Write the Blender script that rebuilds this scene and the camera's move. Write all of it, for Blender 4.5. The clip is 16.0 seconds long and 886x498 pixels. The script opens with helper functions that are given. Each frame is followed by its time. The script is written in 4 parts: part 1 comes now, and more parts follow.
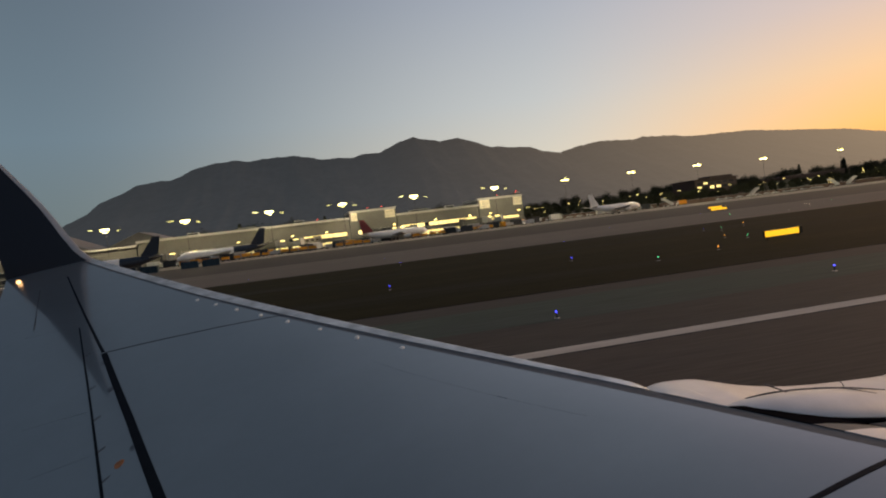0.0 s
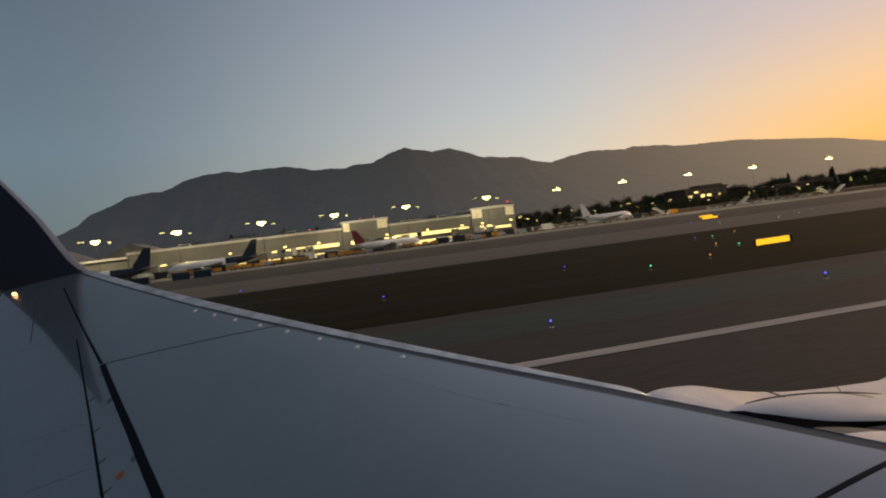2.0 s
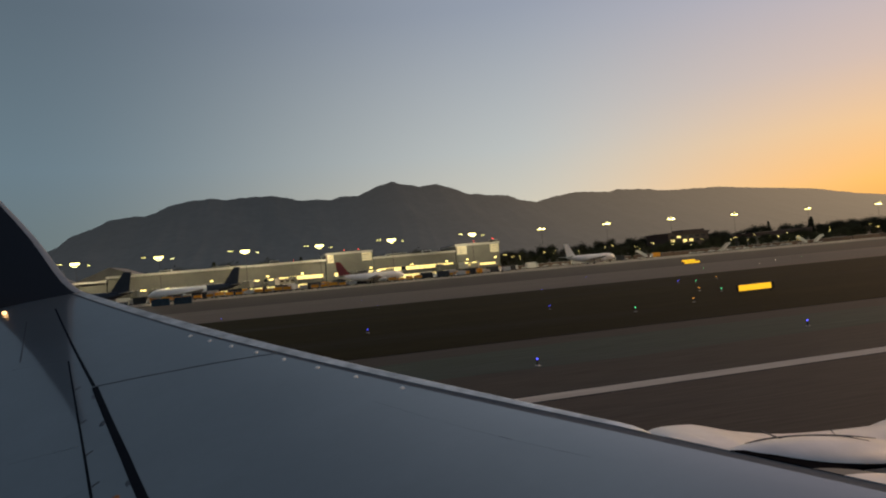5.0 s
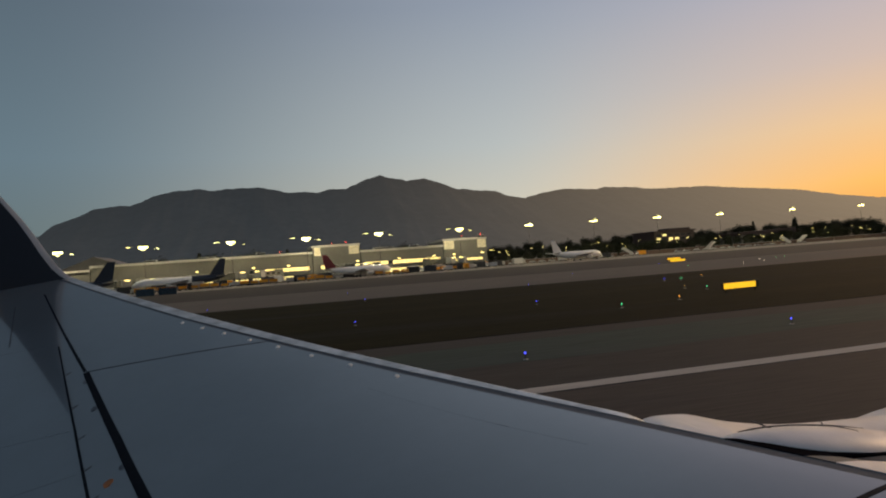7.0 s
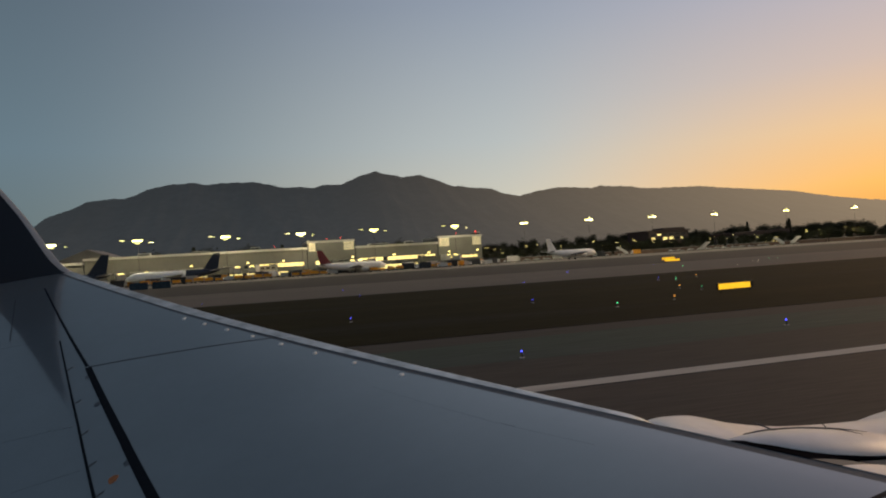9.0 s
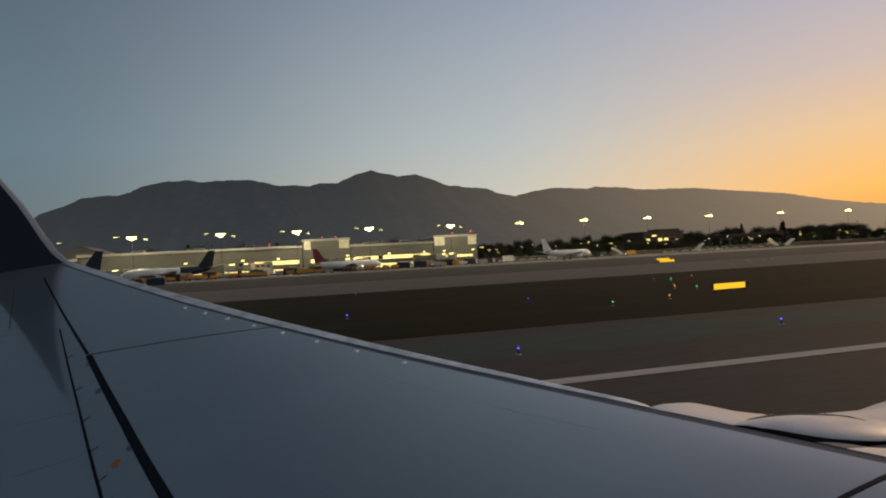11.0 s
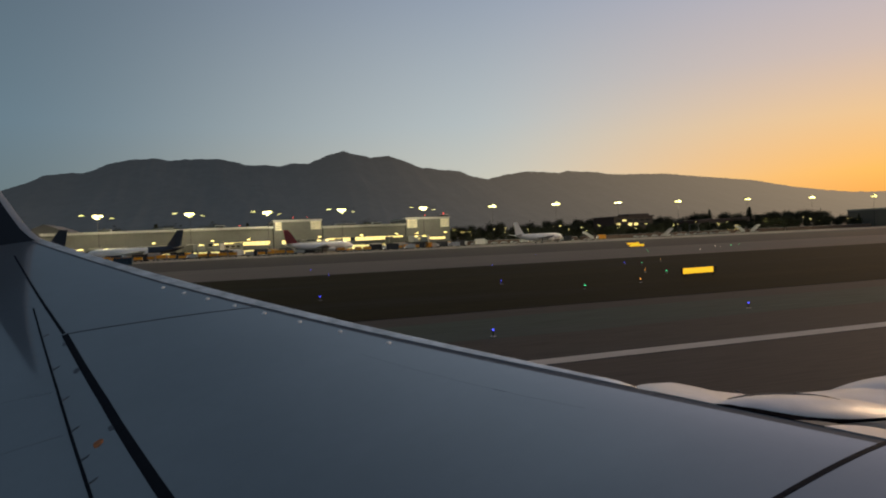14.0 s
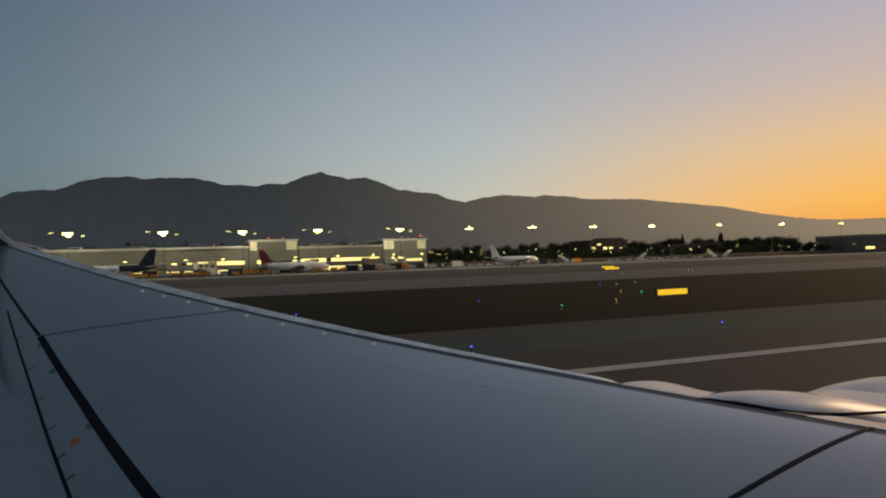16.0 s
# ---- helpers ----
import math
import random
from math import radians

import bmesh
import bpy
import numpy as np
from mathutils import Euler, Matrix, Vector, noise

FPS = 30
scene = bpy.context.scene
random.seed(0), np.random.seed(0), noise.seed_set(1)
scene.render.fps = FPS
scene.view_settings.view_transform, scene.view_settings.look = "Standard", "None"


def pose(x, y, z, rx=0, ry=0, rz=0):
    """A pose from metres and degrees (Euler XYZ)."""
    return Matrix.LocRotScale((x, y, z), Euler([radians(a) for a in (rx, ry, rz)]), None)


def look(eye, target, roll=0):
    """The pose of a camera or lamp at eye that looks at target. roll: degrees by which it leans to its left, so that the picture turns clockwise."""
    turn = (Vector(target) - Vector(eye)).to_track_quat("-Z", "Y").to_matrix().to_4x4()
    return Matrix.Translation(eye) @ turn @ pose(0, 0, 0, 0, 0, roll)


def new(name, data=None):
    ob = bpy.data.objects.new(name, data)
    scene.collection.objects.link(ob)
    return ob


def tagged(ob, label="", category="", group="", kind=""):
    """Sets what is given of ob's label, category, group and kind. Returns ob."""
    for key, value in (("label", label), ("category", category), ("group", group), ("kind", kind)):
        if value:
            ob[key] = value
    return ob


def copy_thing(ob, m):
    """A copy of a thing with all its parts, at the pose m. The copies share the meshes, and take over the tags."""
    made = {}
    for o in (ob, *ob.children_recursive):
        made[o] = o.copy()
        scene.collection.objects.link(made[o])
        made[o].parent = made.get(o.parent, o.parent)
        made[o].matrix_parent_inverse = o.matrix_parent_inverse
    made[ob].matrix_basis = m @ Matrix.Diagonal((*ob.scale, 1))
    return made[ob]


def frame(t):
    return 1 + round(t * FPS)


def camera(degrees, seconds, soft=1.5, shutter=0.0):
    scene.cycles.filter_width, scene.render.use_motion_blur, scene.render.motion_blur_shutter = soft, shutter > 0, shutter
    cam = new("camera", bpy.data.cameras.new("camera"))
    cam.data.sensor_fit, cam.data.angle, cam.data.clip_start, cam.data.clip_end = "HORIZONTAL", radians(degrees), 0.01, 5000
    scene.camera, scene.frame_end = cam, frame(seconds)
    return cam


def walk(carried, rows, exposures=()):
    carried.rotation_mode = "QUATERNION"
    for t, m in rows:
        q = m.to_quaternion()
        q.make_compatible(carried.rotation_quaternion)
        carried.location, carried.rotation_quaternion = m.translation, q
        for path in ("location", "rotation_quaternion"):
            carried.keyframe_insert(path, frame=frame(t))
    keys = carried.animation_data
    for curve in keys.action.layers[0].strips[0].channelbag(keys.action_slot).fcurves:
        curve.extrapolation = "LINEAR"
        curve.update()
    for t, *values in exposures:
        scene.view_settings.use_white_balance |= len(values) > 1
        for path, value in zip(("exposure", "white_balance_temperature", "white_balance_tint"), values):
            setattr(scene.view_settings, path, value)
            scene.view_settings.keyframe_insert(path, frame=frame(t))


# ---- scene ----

# ---------------------------------------------------------------- camera
cam = camera(68.0, 16.0, soft=2.0)
PATH = [
    # seconds, eye x, y, z, yaw to the left, pitch, lean
    (0, 0.595, 0.050, 4.599, -11.61, -2.03, -6.78),
    (0.5, 0.589, 0.017, 4.598, -11.86, -2.13, -7.19),
    (1, 0.563, 0.025, 4.611, -12.07, -2.10, -7.33),
    (1.5, 0.538, 0.007, 4.620, -12.25, -1.82, -7.40),
    (2, 0.487, 0.001, 4.602, -12.38, -1.24, -7.06),
    (2.5, 0.409, -0.023, 4.627, -12.58, -0.40, -6.69),
    (3, 0.355, -0.019, 4.614, -13.25, 0.85, -5.64),
    (5.5, 0.168, -0.079, 4.596, -14.22, 1.68, -4.94),
    (6, 0.133, -0.056, 4.581, -14.59, 1.35, -4.86),
    (6.5, 0.098, -0.044, 4.556, -14.92, 1.19, -4.42),
    (7, 0.065, -0.072, 4.543, -15.19, 1.12, -4.13),
    (7.5, 0.025, -0.060, 4.568, -15.33, 1.10, -3.94),
    (8, -0.011, -0.056, 4.587, -15.49, 1.08, -3.64),
    (10.5, -0.166, -0.043, 4.525, -15.77, 0.50, -3.29),
    (11, -0.196, -0.034, 4.444, -16.05, 0.76, -3.01),
    (11.5, -0.234, -0.020, 4.376, -16.39, 1.05, -2.76),
    (12, -0.262, -0.024, 4.434, -16.49, 0.96, -2.82),
    (12.5, -0.296, -0.015, 4.493, -16.82, 0.43, -2.86),
    (13, -0.320, 0.000, 4.523, -17.27, -0.20, -2.88),
    (13.5, -0.354, 0.006, 4.492, -17.82, -0.68, -2.64),
    (14, -0.369, -0.000, 4.436, -18.40, -0.88, -2.44),
    (14.5, -0.402, 0.009, 4.360, -19.01, -0.70, -2.36),
    (15, -0.437, 0.014, 4.288, -19.61, -0.14, -2.13),
    (15.5, -0.473, -0.004, 4.235, -20.06, 0.48, -2.13),
    (16, -0.509, -0.003, 4.167, -20.53, 0.99, -1.82),
]


def turned(x, y, z, yaw, pitch, lean):
    a, b = radians(yaw), radians(pitch)
    way = Vector((-math.sin(a) * math.cos(b), math.cos(a) * math.cos(b), math.sin(b)))
    return look((x, y, z), Vector((x, y, z)) + way * 10, lean)


walk(cam, [(t, turned(*row)) for t, *row in PATH], exposures=[(0, 0.20, 6650, 11), (3, 0.12, 6650, 10), (8, 0.02, 6500, 7), (10.5, 0.06, 6450, 7), (12, -0.05, 6400, 7), (14, 0.0, 6250, 6), (16, -0.11, 6200, 5)])

# ---------------------------------------------------------------- dusk sky and light
SUN_AZ = 78.0  # degrees from straight ahead (+y) towards +x, where the sun has just set
sun_way = Vector((math.sin(radians(SUN_AZ)), math.cos(radians(SUN_AZ)), 0))


def lin(r, g, b):
    """Linear colour from display values of 0 to 255."""
    return tuple((c / 255 / 12.92) if c < 10 else ((c / 255 + 0.055) / 1.055) ** 2.4 for c in (r, g, b)) + (1.0,)


def make_sky():
    w = bpy.data.worlds.new("dusk_sky")
    scene.world = w
    w.use_nodes = True
    nt = w.node_tree
    nt.nodes.clear()
    N, L = nt.nodes.new, nt.links.new
    tc = N("ShaderNodeTexCoord")
    sep = N("ShaderNodeSeparateXYZ")
    L(tc.outputs["Generated"], sep.inputs[0])
    flat = N("ShaderNodeCombineXYZ")
    L(sep.outputs[0], flat.inputs[0]), L(sep.outputs[1], flat.inputs[1])
    unit = N("ShaderNodeVectorMath")
    unit.operation = "NORMALIZE"
    L(flat.outputs[0], unit.inputs[0])
    dot = N("ShaderNodeVectorMath")
    dot.operation = "DOT_PRODUCT"
    L(unit.outputs[0], dot.inputs[0])
    dot.inputs[1].default_value = sun_way

    def ramp(stops):
        r = N("ShaderNodeValToRGB")
        while len(r.color_ramp.elements) < len(stops):
            r.color_ramp.elements.new(0.5)
        for e, (p, c) in zip(r.color_ramp.elements, stops):
            e.position, e.color = p, c
        r.color_ramp.interpolation = "LINEAR"
        L(sep.outputs[2], r.inputs[0])
        return r

    def bright(k, c):
        return tuple(k * v for v in c[:3]) + (1.0,)

    away = ramp([(0.0, lin(104, 114, 114)), (0.085, lin(104, 119, 124)), (0.17, lin(103, 122, 134)), (0.365, lin(90, 105, 118)), (0.63, lin(88, 102, 116)), (1.0, lin(60, 76, 92))])
    behind = ramp([(0.0, lin(62, 66, 76)), (0.10, lin(72, 74, 88)), (0.25, lin(68, 80, 98)), (0.63, lin(66, 82, 100)), (1.0, lin(60, 76, 92))])
    middle = ramp([(0.0, lin(230, 196, 150)), (0.073, lin(210, 203, 186)), (0.17, lin(188, 192, 192)), (0.365, lin(150, 158, 174)), (0.63, lin(132, 145, 160)), (1.0, lin(50, 66, 88))])
    towards = ramp([(0.0, lin(255, 150, 42)), (0.065, bright(1.12, lin(255, 182, 76))), (0.14, bright(1.02, lin(246, 197, 140))), (0.22, lin(216, 189, 176)), (0.33, lin(186, 178, 190)), (1.0, lin(56, 72, 94))])

    def span(lo, hi):
        m = N("ShaderNodeMapRange")
        m.interpolation_type = "SMOOTHSTEP"
        m.inputs["From Min"].default_value, m.inputs["From Max"].default_value = lo, hi
        L(dot.outputs["Value"], m.inputs["Value"])
        return m

    def blend(f, a, b):
        x = N("ShaderNodeMix")
        x.data_type = "RGBA"
        L(f.outputs[0], x.inputs["Factor"]), L(a, x.inputs["A"]), L(b, x.inputs["B"])
        return x.outputs["Result"]

    c = blend(span(-1.0, -0.22), behind.outputs[0], away.outputs[0])
    c = blend(span(-0.15, 0.68), c, middle.outputs[0])
    c = blend(span(0.52, 1.0), c, towards.outputs[0])
    bg = N("ShaderNodeBackground")
    bg.inputs["Strength"].default_value = 1.0
    out = N("ShaderNodeOutputWorld")
    L(c, bg.inputs["Color"]), L(bg.outputs[0], out.inputs[0])


make_sky()
sun = new("sun", bpy.data.lights.new("sun", "SUN"))
sun.data.energy, sun.data.angle, sun.data.color = 2.3, radians(28), (1.0, 0.62, 0.33)
sun.matrix_world = look(sun_way * 100 + Vector((0, 0, 22)), (0, 0, 0))


# ---------------------------------------------------------------- materials
def material(name, base, rough=0.6, metal=0.0, grain=0.0, grain_scale=20.0, stain=0.0, stain_scale=1.0, bump=0.0, spread=0.0, emit=None, power=0.0, coat=0.0, coat_ior=1.5, stretch=None, gloss=0.5):
    m = bpy.data.materials.new(name)
    m.use_nodes = True
    nt = m.node_tree
    b = nt.nodes["Principled BSDF"]
    N, L = nt.nodes.new, nt.links.new
    b.inputs["Base Color"].default_value = (*base, 1)
    b.inputs["Roughness"].default_value = rough
    b.inputs["Metallic"].default_value = metal
    b.inputs["Coat Weight"].default_value, b.inputs["Coat IOR"].default_value = coat, coat_ior
    b.inputs["Specular IOR Level"].default_value = gloss
    b.inputs["Coat Roughness"].default_value = 0.07
    if grain or stain or bump or spread:
        tc = N("ShaderNodeTexCoord")
        mp = N("ShaderNodeMapping")
        mp.inputs["Scale"].default_value = stretch or (1, 1, 1)
        L(tc.outputs["Object"], mp.inputs[0])
        n1, n2 = N("ShaderNodeTexNoise"), N("ShaderNodeTexNoise")
        n1.inputs["Scale"].default_value, n1.inputs["Detail"].default_value = grain_scale, 4
        n2.inputs["Scale"].default_value, n2.inputs["Detail"].default_value = stain_scale, 5
        L(mp.outputs[0], n1.inputs["Vector"]), L(mp.outputs[0], n2.inputs["Vector"])

        def scaled(sock, amount):
            a = N("ShaderNodeMapRange")
            a.inputs["From Min"].default_value, a.inputs["From Max"].default_value = 0.3, 0.7
            a.inputs["To Min"].default_value, a.inputs["To Max"].default_value = 1 - amount, 1 + amount
            L(sock, a.inputs["Value"])
            return a.outputs[0]

        x = N("ShaderNodeMath")
        x.operation = "MULTIPLY"
        L(scaled(n1.outputs["Fac"], grain), x.inputs[0]), L(scaled(n2.outputs["Fac"], stain), x.inputs[1])
        last = x.outputs[0]
        if spread:
            oi = N("ShaderNodeObjectInfo")
            r = N("ShaderNodeMapRange")
            r.inputs["To Min"].default_value, r.inputs["To Max"].default_value = 1 - spread, 1 + spread
            L(oi.outputs["Random"], r.inputs["Value"])
            y = N("ShaderNodeMath")
            y.operation = "MULTIPLY"
            L(last, y.inputs[0]), L(r.outputs[0], y.inputs[1])
            last = y.outputs[0]
        v = N("ShaderNodeVectorMath")
        v.operation = "SCALE"
        v.inputs[0].default_value = base
        L(last, v.inputs["Scale"])
        L(v.outputs[0], b.inputs["Base Color"])
        rr = N("ShaderNodeMath")
        rr.operation, rr.use_clamp = "MULTIPLY", True
        rr.inputs[1].default_value = rough
        L(scaled(n2.outputs["Fac"], stain * 0.7), rr.inputs[0])
        L(rr.outputs[0], b.inputs["Roughness"])
        if bump:
            bp = N("ShaderNodeBump")
            bp.inputs["Strength"].default_value, bp.inputs["Distance"].default_value = bump, 0.02
            L(n1.outputs["Fac"], bp.inputs["Height"]), L(bp.outputs[0], b.inputs["Normal"])
    if emit:
        b.inputs["Emission Color"].default_value = (*emit, 1)
        b.inputs["Emission Strength"].default_value = power
    return m


WING = material("wing_grey_paint", (0.107, 0.123, 0.141), 0.30, grain=0.03, grain_scale=5, stain=0.10, stain_scale=0.7, bump=0.012, gloss=0.6, coat=1.0, coat_ior=1.75)
NOSE = material("polished_leading_edge", (0.58, 0.56, 0.545), 0.18, metal=0.45, grain=0.10, grain_scale=7, stain=0.35, stain_scale=2.2, bump=0.30)
SEAM = material("dark_gap_seal", (0.008, 0.009, 0.014), 0.7, grain=0.2, stain=0.2, gloss=0.08)
RUBBER = material("black_rubber_seal", (0.007, 0.007, 0.009), 0.9, grain=0.2, stain=0.2, gloss=0.0)
FAINT = material("faint_panel_mark", (0.095, 0.109, 0.125), 0.30, grain=0.1, stain=0.2, gloss=0.6, coat=1.0, coat_ior=1.7)
PLUG = material("grey_sealant", (0.085, 0.092, 0.105), 0.35, grain=0.2, stain=0.3, stain_scale=8, gloss=0.2)
FINE = material("panel_joint", (0.085, 0.09, 0.10), 0.6, grain=0.2, stain=0.3, stain_scale=4, gloss=0.2)
BAND = material("slat_shadow_gap", (0.115, 0.12, 0.13), 0.6, grain=0.1, stain=0.15, gloss=0.08)
NAVY = material("navy_winglet_paint", (0.005, 0.0065, 0.018), 0.5, grain=0.1, stain=0.15, stain_scale=1.5)
PALE = material("pale_edge_paint", (0.42, 0.43, 0.47), 0.4, grain=0.05, stain=0.1)
STUD = material("pale_fastener", (0.80, 0.74, 0.68), 0.3, grain=0.05, stain=0.1)
RUST = material("orange_primer_spot", (0.46, 0.15, 0.04), 0.6, grain=0.25, stain=0.3, stain_scale=12)
COWL = material("nacelle_paint", (0.69, 0.655, 0.655), 0.42, grain=0.03, grain_scale=60, stain=0.14, stain_scale=2.0, coat=0.12)
RUNWAY = material("grooved_runway_asphalt", (0.056, 0.050, 0.047), 0.85, grain=0.18, grain_scale=6, stain=0.22, stain_scale=0.25, bump=0.3, stretch=(0.08, 1, 1), gloss=0.08)
SHOULDER = material("shoulder_asphalt", (0.050, 0.047, 0.044), 0.9, grain=0.18, grain_scale=5, stain=0.22, stain_scale=0.2, bump=0.3, stretch=(0.08, 1, 1), gloss=0.08)
LINE = material("white_runway_paint", (0.40, 0.375, 0.345), 0.7, grain=0.15, grain_scale=5, stain=0.2, stain_scale=0.6, stretch=(0.1, 1, 1), gloss=0.2)
TEAL = material("faded_green_paint", (0.040, 0.056, 0.048), 0.85, grain=0.2, grain_scale=3, stain=0.3, stain_scale=0.2, stretch=(0.1, 1, 1), gloss=0.08)
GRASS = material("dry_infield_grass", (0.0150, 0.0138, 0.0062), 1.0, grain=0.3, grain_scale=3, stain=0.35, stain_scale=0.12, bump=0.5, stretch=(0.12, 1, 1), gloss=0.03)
TAXI = material("taxiway_concrete", (0.115, 0.102, 0.09), 0.85, grain=0.15, grain_scale=2, stain=0.2, stain_scale=0.12, stretch=(0.1, 1, 1), gloss=0.08)
APRON = material("apron_asphalt", (0.055, 0.049, 0.044), 0.9, grain=0.15, grain_scale=2, stain=0.25, stain_scale=0.1, stretch=(0.1, 1, 1), gloss=0.08)
STAND = material("stand_concrete", (0.19, 0.172, 0.15), 0.85, grain=0.15, grain_scale=1, stain=0.2, stain_scale=0.1, gloss=0.08)
EARTH = material("dry_earth", (0.07, 0.06, 0.045), 1.0, grain=0.2, grain_scale=0.5, stain=0.3, stain_scale=0.02, gloss=0.08)
WALLC = material("terminal_wall", (0.118, 0.112, 0.097), 0.7, grain=0.06, grain_scale=1, stain=0.12, stain_scale=0.2)
ROOFC = material("terminal_roof", (0.34, 0.325, 0.29), 0.6, grain=0.06, grain_scale=1, stain=0.12, stain_scale=0.1)
DARKW = material("dark_glazing", (0.02, 0.022, 0.025), 0.15, grain=0.1, stain=0.2)
LITW = material("lit_window", (0.5, 0.42, 0.26), 0.4, spread=0.45, grain=0.1, stain=0.3, stain_scale=0.6, emit=(1.0, 0.76, 0.24), power=1.5)
# Emission that imitates lamp light on plain wall, not real glazing.
UPLIT = material("painted_uplight", (0.5, 0.45, 0.32), 0.5, spread=0.3, grain=0.1, stain=0.3, stain_scale=0.4, emit=(1.0, 0.82, 0.42), power=0.22)
POLE = material("galvanised_pole", (0.014, 0.014, 0.015), 0.7, metal=0.3, grain=0.1, stain=0.1)
LAMP = material("floodlight_glass", (0.9, 0.88, 0.7), 0.3, emit=(1.0, 0.88, 0.22), power=3.6)
LAMPS = material("small_lamp_glass", (0.9, 0.86, 0.6), 0.3, emit=(1.0, 0.78, 0.22), power=4.0)
YELLOW = material("lit_yellow_sign", (0.75, 0.50, 0.03), 0.5, emit=(1.0, 0.55, 0.02), power=1.0)
BLACK = material("black_sign_panel", (0.01, 0.01, 0.01), 0.6, grain=0.1, stain=0.1)
BLUE = material("blue_light_lens", (0.05, 0.06, 0.7), 0.3, emit=(0.06, 0.07, 1.0), power=3)
GREEN = material("green_light_lens", (0.05, 0.6, 0.2), 0.3, emit=(0.1, 1.0, 0.35), power=3)
AMBER = material("amber_light_lens", (0.8, 0.4, 0.05), 0.3, emit=(1.0, 0.42, 0.05), power=2.5)
RED = material("red_light_lens", (0.8, 0.05, 0.04), 0.3, emit=(1.0, 0.06, 0.04), power=3)
WHITEL = material("white_light_lens", (0.9, 0.9, 0.85), 0.3, emit=(1.0, 0.85, 0.65), power=3)
TIPL = material("warm_tip_lamp", (0.9, 0.7, 0.5), 0.3, emit=(1.0, 0.55, 0.22), power=2.5)
JETW = material("white_fuselage_paint", (0.80, 0.80, 0.77), 0.35, grain=0.03, stain=0.08, stain_scale=0.3)
JETB = material("dark_blue_tail_paint", (0.010, 0.016, 0.030), 0.4, grain=0.05, stain=0.1)
JETR = material("dark_red_tail_paint", (0.16, 0.015, 0.02), 0.4, grain=0.05, stain=0.1)
TYRE = material("black_rubber", (0.012, 0.012, 0.012), 0.8, grain=0.1, stain=0.1)
METAL = material("painted_metal", (0.28, 0.28, 0.27), 0.5, grain=0.1, stain=0.15, spread=0.3)
VANW = material("white_vehicle_paint", (0.55, 0.54, 0.50), 0.4, spread=0.25, grain=0.05, stain=0.1)
VANO = material("orange_vehicle_paint", (0.85, 0.36, 0.02), 0.5, spread=0.2, grain=0.05, stain=0.1)
CONT = material("blue_container_paint", (0.035, 0.055, 0.072), 0.5, spread=0.5, grain=0.1, stain=0.2, gloss=0.08)
BARK = material("bark", (0.05, 0.04, 0.03), 0.9, grain=0.3, stain=0.2, bump=0.5)
LEAF = material("dark_foliage", (0.034, 0.038, 0.024), 0.9, spread=0.4, grain=0.2, stain=0.3, stain_scale=0.4, gloss=0.08)
HANGR = material("hangar_roof_sheet", (0.13, 0.12, 0.105), 0.6, grain=0.05, grain_scale=2, stain=0.15, stain_scale=0.15)
WALLB = material("red_brown_wall", (0.10, 0.062, 0.045), 0.8, grain=0.1, grain_scale=2, stain=0.25, stain_scale=0.15)
BROWN = material("brown_roof_sheet", (0.05, 0.03, 0.025), 0.7, grain=0.1, stain=0.2)


def mountain_material():
    """Far hills: dull scrub, with haze put in as emission that grows lower down and towards the set sun."""
    m = material("far_hills_painted_haze", (0.017, 0.018, 0.020), 1.0, grain=0.2, grain_scale=0.03, stain=0.3, stain_scale=0.006, gloss=0.0)
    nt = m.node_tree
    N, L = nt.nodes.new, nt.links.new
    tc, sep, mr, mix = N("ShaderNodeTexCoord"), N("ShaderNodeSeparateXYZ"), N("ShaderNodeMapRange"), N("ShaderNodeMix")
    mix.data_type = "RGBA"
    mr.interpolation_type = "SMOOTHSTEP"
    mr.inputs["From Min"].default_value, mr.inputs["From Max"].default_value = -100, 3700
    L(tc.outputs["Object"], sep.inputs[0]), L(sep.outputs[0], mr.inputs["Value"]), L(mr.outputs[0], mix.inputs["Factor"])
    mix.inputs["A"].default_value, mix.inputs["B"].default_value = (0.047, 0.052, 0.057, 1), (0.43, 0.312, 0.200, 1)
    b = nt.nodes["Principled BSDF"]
    # Haze is emission on the hills themselves, stronger near the ground.
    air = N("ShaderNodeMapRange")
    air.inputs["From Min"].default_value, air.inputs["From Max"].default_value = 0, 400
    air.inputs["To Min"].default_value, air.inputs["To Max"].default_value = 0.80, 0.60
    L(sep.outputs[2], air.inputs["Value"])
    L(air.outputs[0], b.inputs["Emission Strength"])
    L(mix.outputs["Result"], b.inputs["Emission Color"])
    return m


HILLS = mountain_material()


# ---------------------------------------------------------------- mesh helpers
def mesh_of(name, bm, mat, smooth=False):
    me = bpy.data.meshes.new(name)
    bmesh.ops.recalc_face_normals(bm, faces=bm.faces)
    bm.to_mesh(me)
    bm.free()
    me.materials.append(mat)
    if smooth:
        me.shade_smooth()
        me.set_sharp_from_angle(angle=radians(38))
    return me


def thing(name, label, category, group="", kind="", at=(0, 0, 0)):
    ob = new(name)
    ob.location = at
    return tagged(ob, label, category, group, kind)


def part(name, bm, mat, parent, label="", smooth=False):
    ob = new(name, mesh_of(name, bm, mat, smooth))
    ob.parent = parent
    return tagged(ob, label)


def solo(name, bm, mat, label, category, group="", kind="", smooth=False):
    return tagged(new(name, mesh_of(name, bm, mat, smooth)), label, category, group, kind)


